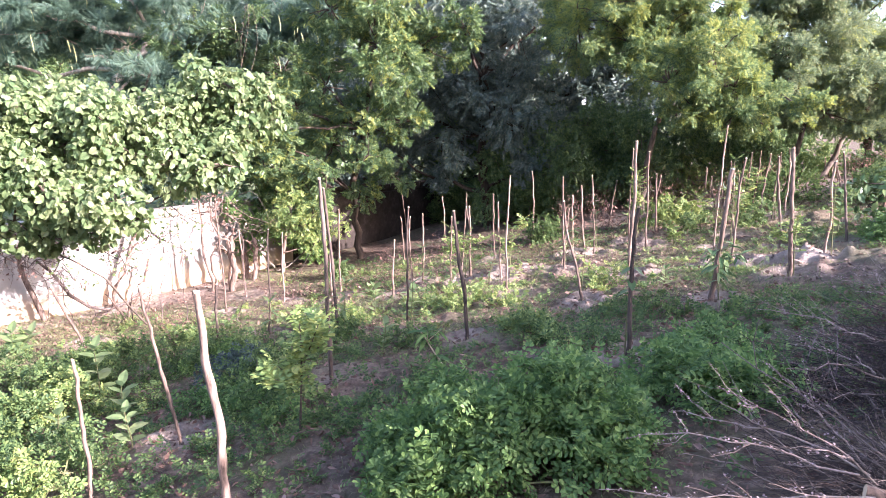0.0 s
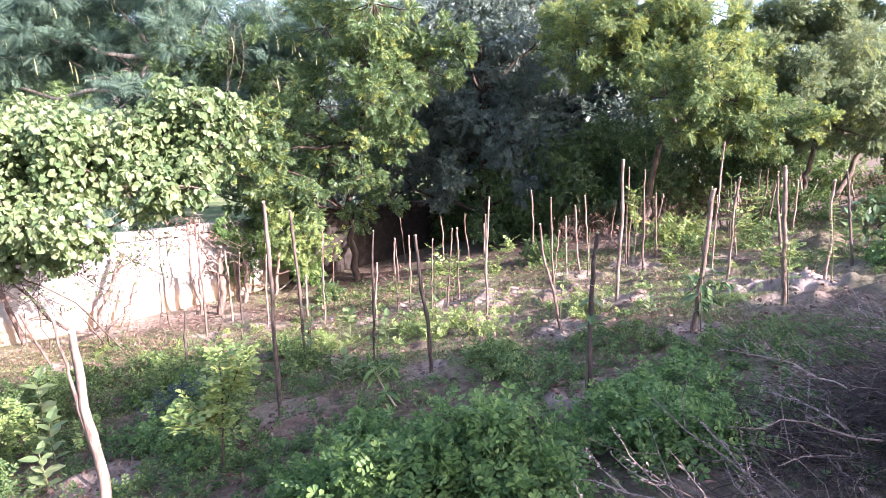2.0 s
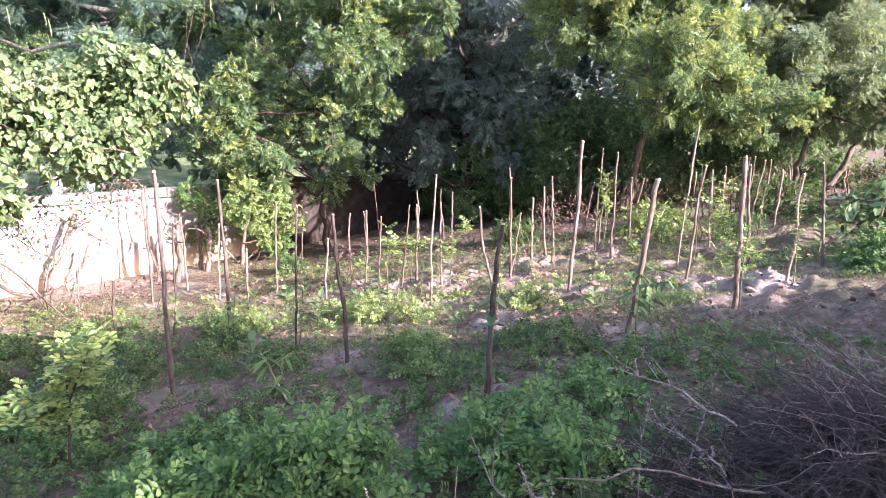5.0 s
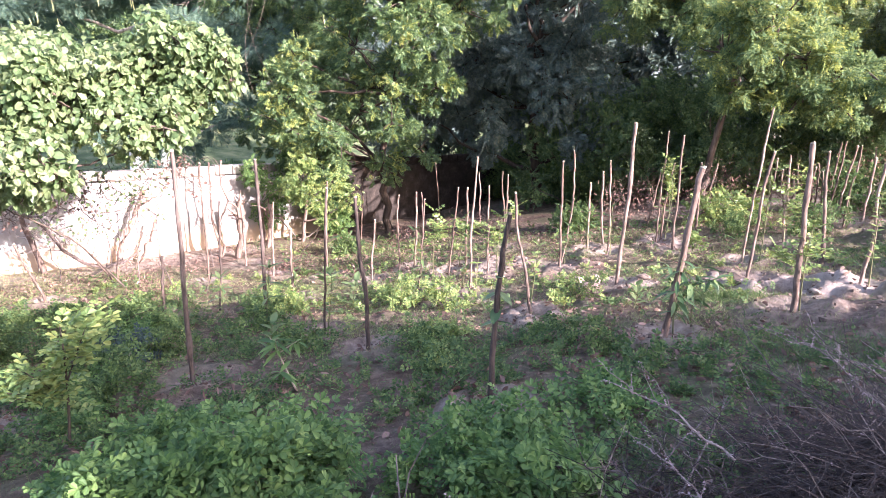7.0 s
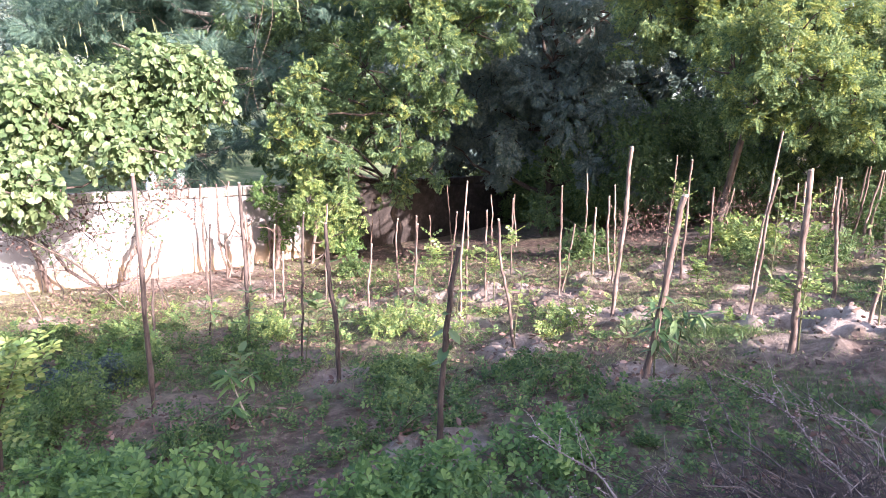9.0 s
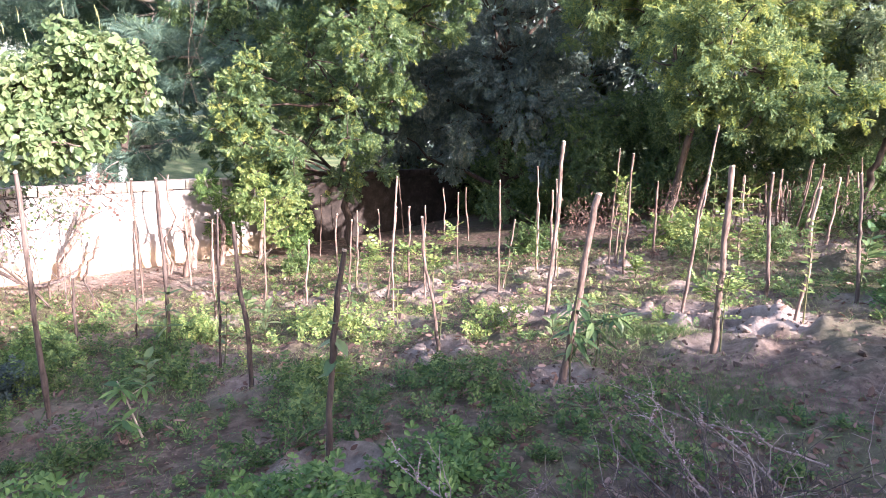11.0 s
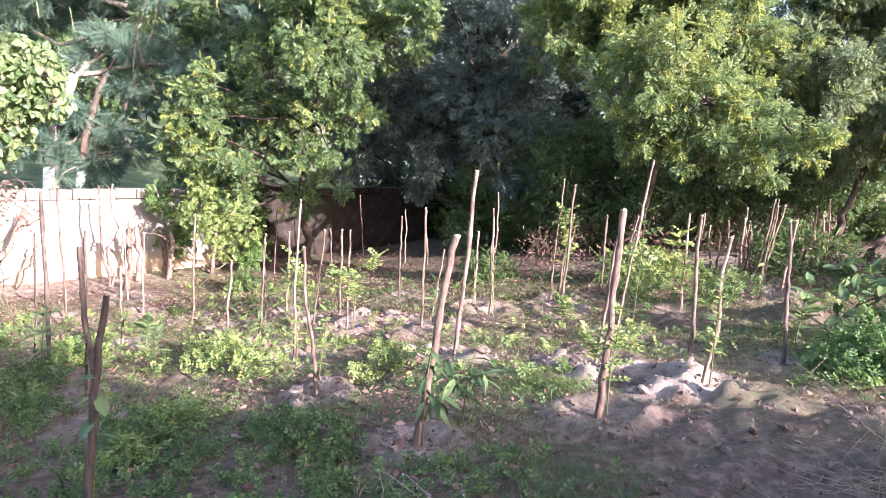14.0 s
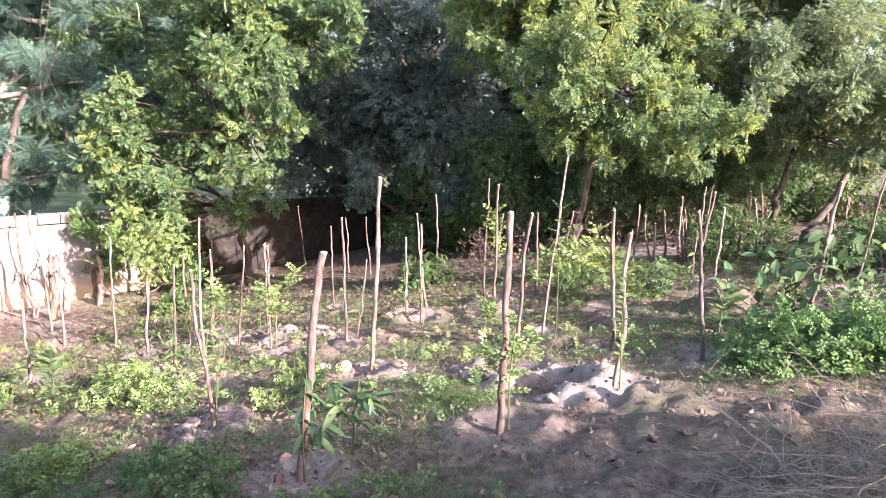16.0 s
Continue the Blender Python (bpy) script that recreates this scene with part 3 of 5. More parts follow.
for i, (x, y, h, lx, ly) in enumerate(STAKES):
    rad = {0: 0.03, 6: 0.031, 8: 0.029, 3: 0.022, 4: 0.025, 5: 0.024, 9: 0.023, 16: 0.026}.get(i, 0.0145 + 0.009 * ((i * 29) % 7) / 7)
    tall = "tall " if h > 1.6 else "short " if h < 1.1 else ""
    shade = "in the shaded grass" if y < 8 else "beside a young plant" if i % 2 else "in bare earth"
    wood, tone = (STAKE_SHADED, "dark ") if i in (3, 4, 5, 7, 9, 12, 14, 18) else (STAKE_WOOD, "")
    lean = "leaning " if math.hypot(lx, ly) > 0.15 else ""
    tagged(stake(x, y, h, lx, ly, rad, 100 + i, wood), f"{tall}{lean}rough {tone}brown wooden stake {shade}")


# ---- trees ----
NEEM_SPRIG = pinnate(4, 0.36, 0.18, 56, 0.25)
MID_SPRIG = pinnate(4, 0.4, 0.24, 55, 0.25)
FEATHER_SPRIG = pinnate(9, 0.34, 0.06, 72, 0.25)
ROUND = round_leaf()
COARSE = pinnate(3, 0.5, 0.3, 55, 0.3)


def limb(a, b, r0, r1, r, sag=0.15, n=7):
    s = np.linspace(0, 1, n)[:, None]
    a, b = np.asarray(a, float), np.asarray(b, float)
    ln = np.linalg.norm(b - a)
    mid = r.normal(0, sag * ln * 0.35, 3)
    P = a + s * (b - a) + np.sin(np.pi * s) * mid
    P[1:-1] += r.normal(0, 0.02 * ln, (n - 2, 3))
    return tube(P, r0 + (r1 - r0) * s[:, 0], 7, False, 0.05, r)


def tree(name, label, base, forks, blobs, sprigs, template, size, leaf, bark, seed, radius=0.12, droop=0.25, hollow=0.55, flat=1.0, fresh=0.0, clumps=16, tier=0.75, thin=(-9.0, 1.0), clump=(0.14, 0.34)):
    """A tree: a trunk through the fork points, limbs to every clump, and sprigs all over the clumps."""
    r = np.random.default_rng(seed)
    base = np.asarray(base, float)
    t = thing(name, base, label, "tree")
    nodes = [base] + [np.asarray(f, float) for f in forks]
    wood = []
    rads = np.linspace(radius, radius * 0.55, len(nodes))
    for q in range(len(nodes) - 1):
        wood.append(limb(nodes[q] - (np.array([0, 0, 0.15]) if q == 0 else 0), nodes[q + 1], rads[q], rads[q + 1], r, 0.12))
    old, new_growth = [[], [], [], []], [[], [], [], []]
    for x, y, z, rad in blobs:
        c = np.array([x, y, z])
        f = min(nodes[1:], key=lambda p: np.linalg.norm(p - c) + (0.5 if p[2] > c[2] else 0))
        wood.append(limb(f, c, radius * 0.42, 0.015, r))
        # clumps inside the blob give an uneven outline with gaps
        nc = max(6, int(clumps * rad ** 1.5))
        cl = c + unit(nc, r) * (rad * (hollow + (1.1 - hollow) * r.random(nc) ** 0.6))[:, None] * np.array([1, 1, flat])
        crad = rad * r.uniform(*clump, nc)
        for s in cl[::2]:
            wood.append(limb(c + (s - c) * 0.1, s, 0.016, 0.005, r, 0.2, 5))
        per = np.maximum(6, (sprigs * (thin[1] if z < thin[0] else 1.0) * rad ** 2 * crad ** 2 / (crad ** 2).sum()).astype(int))
        for ce, cr, n in zip(cl, crad, per):
            u = unit(n, r)
            d = u + 0.6 * (ce - c) / rad + r.normal(0, 0.35, (n, 3))
            d[:, 2] -= droop
            young = r.random(n) < (1.8 * fresh * r.random() if ce[2] > c[2] - 0.5 * rad else 0.2 * fresh)
            for first, second, value in zip(new_growth, old, (ce + u * (cr * r.random(n) ** 0.45)[:, None] * np.array([1, 1, tier]), d, 0.5 * u + 0.7 * (ce - c) / rad + np.array([0, 0, 0.5]) + r.normal(0, 0.45, (n, 3)), r.uniform(0.7, 1.25, n) * size)):
                first.append(value[young])
                second.append(value[~young])
    v, f = join([(a - base, b) for a, b in wood])
    part_np("trunk", v, f, bark, t, smooth=True)
    for label2, (pos, dire, face, sizes), material in (("", old, leaf), ("young yellow-green outer leaves", new_growth, LEAF_FRESH)):
        if sum(map(len, pos)):
            pos = np.vstack(pos)
            v, f = scatter(template, pos - base, np.vstack(dire), np.concatenate(sizes), r.normal(0, 0.5, len(pos)), np.vstack(face), r)
            part_np("young_leaves" if label2 else "crown", v, f, material, t, label2)
    return t


def rooted(x, y):
    return (x, y, gz(x, y))


LIT = [(-2.2, 15.8, 3.9, 1.1), (-3.5, 15.8, 3.0, 1.0), (-4.7, 15.8, 1.8, 0.9), (-2.6, 15.8, 2.1, 1.0), (-1.8, 15.8, 3.2, 0.9), (-1.2, 15.8, 3.9, 0.9), (-4.0, 15.8, 0.9, 0.7), (-5.2, 15.8, 0.8, 0.6), (-0.2, 15.8, 4.3, 0.7), (-2.0, 15.8, 5.1, 1.2), (-3.4, 15.8, 4.8, 1.0), (-4.4, 15.8, 2.6, 0.7), (-3.4, 15.7, 1.6, 0.8), (-5.4, 15.7, 1.5, 0.6), (-4.6, 15.6, 0.6, 0.6), (-1.6, 15.9, 2.2, 0.7), (-4.7, 15.3, 1.3, 0.6), (-4.0, 15.3, 0.6, 0.55), (-3.2, 15.3, 1.0, 0.6), (-2.5, 15.4, 0.4, 0.5), (-3.6, 15.2, 0.1, 0.5), (-2.4, 15.5, 1.4, 0.6), (-1.8, 15.6, 0.9, 0.45), (-4.4, 15.2, 2.0, 0.6)]
LIT = [(x, y + 0.55 * math.sin(2.7 * k), z, 0.9 * q) for k, (x, y, z, q) in enumerate(LIT)]
tree("broadleaf_tree", "sunlit green tree with small leaves beside the boundary wall", rooted(-3.0, 17.0), [(-3.1, 16.8, 0.4), (-2.7, 16.4, 2.0), (-2.3, 16.2, 3.4)], LIT, 1150, MID_SPRIG, 0.15, LEAF_MID, BARK, 21, 0.1, fresh=0.2, clumps=34, thin=(2.9, 0.75), clump=(0.1, 0.24), hollow=0.3)
RIGHT = [(3.5, 14.7, 3.7, 0.7), (4.0, 14.6, 3.0, 0.8), (4.7, 14.9, 3.4, 0.8), (5.3, 14.9, 2.9, 0.75), (5.9, 15.0, 2.6, 0.65), (4.4, 15.6, 2.4, 0.5), (5.3, 14.8, 2.3, 0.5), (6.0, 14.9, 2.2, 0.45), (6.5, 14.8, 2.4, 0.4), (3.0, 14.8, 4.2, 0.9), (4.2, 15.0, 4.1, 0.85), (5.2, 14.8, 3.9, 0.75), (3.6, 14.7, 4.6, 0.9), (4.8, 15.0, 4.8, 0.9), (5.9, 15.0, 3.6, 0.6)]
FILL = [(-8.2, 18.6, 4.4, 0.9), (-7.3, 18.8, 3.6, 0.9), (-6.5, 18.6, 4.6, 0.9), (-6.3, 18.5, 3.2, 0.8), (-7.4, 18.6, 2.5, 0.7), (-6.0, 18.4, 2.2, 0.7), (-5.4, 18.6, 3.6, 0.9), (-5.0, 18.4, 2.6, 0.8), (-6.8, 18.4, 1.5, 0.5), (-5.2, 18.2, 1.4, 0.6), (-4.4, 18.4, 1.9, 0.7), (-9.4, 17.9, 3.4, 0.6), (-8.8, 17.8, 2.6, 0.5), (-8.4, 17.8, 1.8, 0.45), (-9.3, 17.6, 1.5, 0.4), (-8.0, 17.9, 1.2, 0.4), (-7.4, 18.0, 0.9, 0.4)]
tree("broadleaf_tree", "dark leafy tree with a thin crown behind the boundary wall", rooted(-6.2, 19.0), [(-6.2, 18.9, 0.4), (-6.4, 18.8, 2.0), (-6.2, 18.7, 3.4)], FILL, 900, MID_SPRIG, 0.15, LEAF_MID, BARK, 28, 0.07, clumps=30, clump=(0.1, 0.24), hollow=0.3)
RIGHT = [(3 + 0.887 * (x - 3), 2.4 + 0.887 * (y - 2.4) + 0.5 * math.sin(2.1 * k), 2.1 + 0.887 * (z - 2.1), 0.86 * q) if z < 3.55 else (x, y + 0.7, z + 0.1, q) for k, (x, y, z, q) in enumerate(RIGHT)]
tree("neem_tree", "large neem tree with yellow-green outer leaves over the stakes", rooted(4.2, 17.0), [(4.25, 17.2, 0.9), (4.45, 17.0, 2.2), (4.5, 16.2, 3.2)], RIGHT + [(4.2, 16.6, 4.2, 1.2), (5.8, 16.6, 3.4, 0.9), (2.4, 16.6, 4.4, 1.1)], 2000, NEEM_SPRIG, 0.15, LEAF_NEEM, BARK, 22, 0.085, fresh=0.38, clumps=40, clump=(0.08, 0.22), hollow=0.3)
FARR = [(7.4, 16.5, 3.7, 1.3), (7.0, 16.5, 4.0, 1.1), (6.5, 16.5, 4.0, 0.9), (7.4, 16.3, 2.6, 0.8), (8.5, 16.5, 4.4, 1.0), (6.8, 15.6, 3.2, 0.7), (7.3, 16.6, 4.9, 0.8), (6.5, 16.6, 4.8, 0.7), (7.9, 16.6, 4.8, 0.6)]
tree("neem_tree", "bushy neem tree with a slanting trunk at the plot's edge", rooted(7.4, 16.7), [(7.55, 16.75, 1.2), (7.7, 16.7, 2.2), (7.6, 16.6, 3.2)], FARR, 2000, NEEM_SPRIG, 0.145, LEAF_FAR, BARK, 23, 0.075, fresh=0.12)
FARR2 = [(8.3, 16.3, 3.0, 1.2), (7.9, 16.2, 2.4, 0.8), (9.4, 16.7, 3.4, 0.9), (8.9, 15.8, 2.9, 0.5), (10.2, 16.8, 3.2, 0.7)]
tree("neem_tree", "leaning neem tree with a dark trunk beside another", rooted(7.9, 16.5), [(8.35, 16.6, 1.3), (8.8, 16.5, 2.2), (9.0, 16.4, 3.0)], FARR2, 2000, NEEM_SPRIG, 0.145, LEAF_FAR, BARK, 26, 0.07, fresh=0.15)
DARK = [(-0.3, 19.0, 4.4, 1.6), (-1.4, 19.0, 3.2, 1.4), (0.3, 19.0, 2.9, 1.5), (-1.0, 19.0, 1.8, 1.1), (1.1, 19.0, 2.0, 1.3), (-2.3, 19.0, 2.8, 1.3), (1.8, 19.0, 1.4, 1.0), (-2.6, 19.0, 1.4, 0.8), (1.0, 19.0, 4.6, 1.6), (-0.3, 19.0, 5.8, 1.6), (2.2, 19.0, 5.3, 1.6)]
tree("broadleaf_tree", "dense dark green tree in the shade behind the plot", rooted(0.2, 19.6), [(0.2, 19.5, 0.2), (0.1, 19.3, 1.8), (0.1, 19.2, 3.4)], DARK, 620, MID_SPRIG, 0.19, LEAF_DARK, BARK, 24, 0.15)
FEA = [(-12.6, 19.5, 4.8, 1.8), (-10.4, 19.5, 4.4, 1.6), (-8.2, 19.5, 5.0, 1.8), (-6.9, 19.5, 4.2, 1.5), (-5.7, 19.5, 5.2, 1.6), (-13.3, 19.5, 5.4, 2.0), (-15.6, 19.5, 4.5, 2.0), (-4.3, 19.5, 5.3, 1.5), (-9.0, 19.5, 6.6, 2.0), (-11.6, 19.5, 6.7, 2.0)]
LOWFEA = [(-9.6, 15.6, 0.9, 0.6), (-8.6, 15.9, 0.5, 0.6), (-9.3, 16.2, 1.7, 0.8), (-8.0, 17.5, 2.6, 0.9), (-7.0, 18.2, 3.2, 1.0), (-10.6, 16.6, 1.6, 0.9), (-9.0, 17.4, 3.4, 1.1), (-6.4, 19.0, 2.2, 0.8), (-8.9, 15.9, 0.9, 0.5), (-8.2, 16.2, 0.7, 0.5), (-8.6, 16.4, 1.4, 0.6), (-7.8, 16.8, 1.0, 0.5), (-7.2, 17.2, 1.3, 0.5)]
tree("rain_tree", "feathery-leaved tree with long hanging pods behind the wall", rooted(-9.2, 15.6), [(-9.25, 15.7, 0.6), (-9.5, 16.6, 2.6), (-9.9, 18.4, 3.6), (-9.4, 19.2, 4.6)], FEA + LOWFEA, 420, FEATHER_SPRIG, 0.36, LEAF_FEATHER, BARK_PALE, 25, 0.17, 0.1, 0.3, 0.6, clumps=13, tier=0.22)
rain = bpy.data.objects["rain_tree"]
r = np.random.default_rng(77)
for q in range(46):
    bx, by, bz, br = FEA[q % len(FEA)]
    p = np.array([bx + r.uniform(-1, 1) * br, by - br * r.uniform(0.2, 0.95), bz - br * r.uniform(0.1, 0.5)]) - np.array(rain.location)
    n = 6
    s = np.linspace(0, 1, n)
    ln = r.uniform(0.28, 0.5)
    P = p + np.stack([0.05 * np.sin(s * r.uniform(1, 3)), 0.03 * s, -s * ln], -1)
    v, f = tube(P, 0.014 * np.array([0.4, 1, 1.1, 1.1, 0.9, 0.3]), 5, False)
    part_np("pod", v, f, POD, rain, "long yellow-green hanging pod" if q == 0 else "")
white, wn2, wl2, wb2 = mat_base("whitewash", 0.9, 0.2)
wt = tex_noise(wn2, wl2, 12.0, 5, 0.7)
wr = ramp(wn2, [(0.3, (0.5, 0.47, 0.42)), (0.55, (0.78, 0.76, 0.72))])
wl2.new(wt.outputs[0], wr.inputs[0])
wl2.new(wr.outputs[0], wb2.inputs["Base Color"])
v, f = tube(np.array([[0, 0, -0.1], [0, 0.02, 0.6], [-0.02, 0.05, 1.3], [-0.05, 0.1, 2.1]]), [0.2, 0.19, 0.18, 0.175], 12, False, 0.03)
part_np("whitewash", v, f, white, rain, "whitewashed lower trunk", True)
second = thing("white_trunk_tree", rooted(-8.7, 15.9), "slender tree with a whitewashed foot behind the wall", "tree")
v, f = tube(np.array([[0, 0, -0.1], [0.03, 0, 1.2], [0.14, 0.02, 2.1]]), [0.12, 0.11, 0.1], 10, False, 0.04)
part_np("whitewash", v, f, white, second, "whitewashed foot", True)
v, f = tube(np.array([[0.14, 0.02, 2.1], [0.2, 0.1, 2.9], [0.1, 0.6, 4.0], [0.3, 1.2, 5.2]]), [0.09, 0.08, 0.07, 0.05], 10, False, 0.05)
part_np("trunk", v, f, BARK, second, smooth=True)
for k, (x, y, h, w) in enumerate([(4.0, 22.0, 5.5, 2.4), (7.8, 22.0, 4.4, 2.2), (11.8, 22.0, 3.4, 1.8), (15.5, 21.5, 3.2, 1.8), (-1.0, 26.0, 6.8, 2.6), (2.0, 26.0, 7.5, 2.8), (-4.2, 25.0, 6.0, 2.2), (-22.0, 31.0, 8.5, 3.4), (-14.0, 72.0, 15.0, 6.5), (-25.0, 70.0, 15.0, 6.5), (-36.0, 66.0, 15.0, 6.5), (-47.0, 58.0, 15.0, 6.5), (-56.0, 46.0, 14.0, 6.5), (-3.0, 66.0, 15.0, 6.0)]):
    r = np.random.default_rng(300 + k)
    z = gz(x, y)
    bl = [(x + r.normal(0, w * 0.5), y + r.normal(0, w * 0.35), z + h * r.uniform(0.35, 0.95), w * r.uniform(0.4, 0.62)) for _ in range(9)]
    tree("broadleaf_tree", "tall leafy tree standing far behind the plot", (x, y, z), [(x, y, z + 1.4), (x + 0.2, y, z + h * 0.55)], bl, 260 if y < 40 else 110, COARSE, 0.34 if y < 40 else 0.6, LEAF_MID if k % 3 else LEAF_DARK, BARK, 400 + k, 0.15 if y < 40 else 0.3)

# unseen trees and tall bushes added past the path's east end, shading the verge
# the last four are added behind the path to dim the skylight
for k, (x, y, top, w) in enumerate([(12.4, 1.75, 6.6, 0.8), (12.6, 1.0, 6.4, 1.1), (13.0, -0.3, 6.6, 0.85), (12.6, -4.1, 6.6, 1.2), (12.8, -5.8, 6.8, 1.4), (15.2, 0.6, 6.8, 1.1), (15.4, -5.2, 6.8, 1.4), (12.4, -8.0, 6.4, 1.4), (12.6, 2.6, 5.9, 0.6), (12.5, 3.3, 5.3, 0.65), (12.6, 4.1, 4.3, 0.65), (12.6, 4.9, 3.9, 0.6), (12.6, 5.6, 3.6, 0.5), (-3.6, -4.6, 3.2, 1.3), (-1.2, -4.0, 3.4, 1.3), (1.2, -3.4, 3.5, 1.3), (3.4, -2.8, 3.6, 1.2)]):
    r = np.random.default_rng(500 + k)
    z = gz(x, y)
    bl = []
    for q in range(14):
        rad = w * r.uniform(0.45, 0.62)
        bl.append((x + r.uniform(-0.6, 0.6) * w, y + r.uniform(-0.5, 0.5) * w, z + 0.3 + (top - z - 0.3 - rad) * (q + 0.5) / 14, rad))
    tree("broadleaf_tree", "unseen leafy tree added along the path to cast shade", (x, y, z), [(x, y, z + 0.9), (x + 0.2, y, z + (top - z) * 0.5)], bl, 150 if k == 2 else 540, COARSE, 0.32, LEAF_MID, BARK, 600 + k, 0.1)


# ---- creeper-covered shrub on the wall's near side ----
def leafy_mass(name, label, category, base, blobs, count, template, size, leaf, stem, seed, stems=None, group="", face=0.9, stem_r=0.02, hollow=0.7, hang=False, sky_face=0.35):
    r = np.random.default_rng(seed)
    base = np.asarray(base, float)
    t = thing(name, base, label, category, group)
    pos, dire, ups, wood = [], [], [], []
    joints = [np.asarray(q, float) for q in (stems or [tuple(base)])]
    for x, y, z, rad in sorted(blobs, key=lambda q: q[2]):
        c = np.array([x, y, z])
        n = int(count * rad * rad)
        u = unit(n, r)
        lump = 1 + 0.3 * wave(u[:, 0] * 3 + x, u[:, 1] * 3 + u[:, 2] * 2.3 + z, seed, 2, 1.0)
        p = c + u * (rad * lump * (hollow + (1 - hollow) * r.random(n) ** 0.5))[:, None]
        pos.append(p)
        d = np.array([0, 0, -0.7]) + 0.35 * u + r.normal(0, 0.6, (n, 3)) if hang else u * 0.5 + r.normal(0, 0.7, (n, 3))
        dire.append(d)
        ups.append(u * face + np.array([0, 0, sky_face]) + r.normal(0, 0.35, (n, 3)))
        root = min(joints, key=lambda q: np.linalg.norm(q - c))
        wood.append(limb(root, c, stem_r, stem_r * 0.5, r, 0.25))
        joints.append(c)
        for s in c + unit(5, r) * rad * 0.8:
            wood.append(limb(c, s, stem_r * 0.35, stem_r * 0.12, r, 0.2, 5))
    pos, dire, ups = np.vstack(pos), np.vstack(dire), np.vstack(ups)
    keep = pos[:, 2] > ground_z(pos[:, 0], pos[:, 1], False) + 0.02
    pos, dire, ups = pos[keep], dire[keep], ups[keep]
    v, f = join([(a - base, b) for a, b in wood])
    tagged(part_np("woody_frame", v, f, stem, t, smooth=True), kind="stuff")
    v, f = scatter(template, pos - base, dire, r.uniform(0.65, 1.25, len(pos)) * size, r.normal(0, 0.25, len(pos)), ups, r)
    tagged(part_np("foliage", v, f, leaf, t), kind="stuff")
    return t


VINE = [(-3.0, 10.0, 2.3, 0.5), (-3.7, 10.0, 2.2, 0.7), (-4.4, 10.0, 2.0, 0.7), (-4.5, 9.0, 1.8, 0.7), (-5.2, 9.0, 1.8, 0.7), (-5.8, 9.0, 1.8, 0.7), (-3.7, 9.2, 1.5, 0.5), (-3.2, 9.4, 1.5, 0.4), (-5.0, 8.2, 1.2, 0.5), (-4.1, 8.3, 1.1, 0.45), (-5.7, 8.2, 1.5, 0.6), (-6.6, 9.0, 1.6, 0.8), (-5.2, 10.0, 2.0, 0.7), (-6.2, 10.0, 1.9, 0.8), (-4.6, 8.6, 0.8, 0.4), (-5.6, 8.4, 0.8, 0.5), (-3.4, 9.9, 1.75, 0.5), (-3.55, 10.0, 2.65, 0.42), (-3.2, 10.0, 2.5, 0.4), (-5.6, 8.6, 2.35, 0.4)]
r = np.random.default_rng(30)
VINE = [b for x, y, z, q in VINE for b in [(x, y, z, 0.82 * q)] + [(*(np.array([x, y, z]) + u * np.array([1, 1, 0.9]) * q * 0.8), q * r.uniform(0.28, 0.48)) for u in unit(6, r) if u[2] > -0.75]]
leafy_mass("creeper_shrub", "broad-leaved creeper heaped over a shrub in bright sun", "shrub", rooted(-5.0, 10.6), VINE, 2000, ROUND, 0.086, LEAF_VINE, BARK, 31, [rooted(-5.3, 10.8), rooted(-4.2, 11.2)], stem_r=0.018, hang=True, hollow=0.76, face=0.7)
leafy_mass("wall_shrub", "green leafy shrub growing against the wall", "shrub", rooted(-4.8, 15.8), [(-5.4, 14.95, 0.15, 0.3), (-5.1, 15.5, -0.2, 0.38), (-4.7, 16.2, -0.5, 0.4), (-4.9, 15.9, 0.4, 0.35), (-4.4, 16.6, 0.1, 0.4), (-4.3, 16.6, -0.85, 0.35), (-5.25, 15.3, -0.75, 0.35), (-4.0, 16.2, -0.2, 0.35), (-3.9, 16.0, -0.9, 0.35)], 1300, MID_SPRIG, 0.15, LEAF_BUSH, BARK_PALE, 32, hollow=0.3)

# dry hanging tangle below the creeper's edge
for k, (x, y, z, rad) in enumerate([(-5.9, 10.4, 0.3, 0.42), (-5.1, 10.4, 0.45, 0.4), (-4.4, 10.4, 0.7, 0.38), (-3.7, 10.3, 0.75, 0.38), (-6.7, 10.3, 0.25, 0.45), (-5.5, 10.4, -0.1, 0.36), (-7.2, 10.2, -0.1, 0.4), (-4.7, 10.5, 0.2, 0.32), (-6.4, 10.4, -0.35, 0.34)]):
    dry = leafy_mass("dry_creeper", "dry brown tangle of creeper stems hanging at the edge", "creeper", rooted(x, y + 0.5), [(x, y, z, rad), (x - 0.3, y + 0.1, z + 0.15, rad * 0.7), (x + 0.25, y + 0.15, z - 0.2, rad * 0.6)], 320, ROUND, 0.045, (DRY_LEAF, LEAF_VINE, LEAF_VINE)[k % 3], TWIG, 850 + k, hollow=0.2, stem_r=0.009)
    r = np.random.default_rng(870 + k)
    for q in range(24):
        p0 = np.array([x, y, z]) + unit(1, r)[0] * rad * r.uniform(0.3, 1.0) - np.array(dry.location)
        v, f = limb(p0, p0 + np.array([r.normal(0, 0.35), r.normal(0, 0.3), r.normal(-0.15, 0.25)]), r.uniform(0.003, 0.008), 0.002, r, 0.5, 8)
        part_np("stem", v, f, TWIG if q % 3 else STAKE_WOOD, dry, smooth=True)

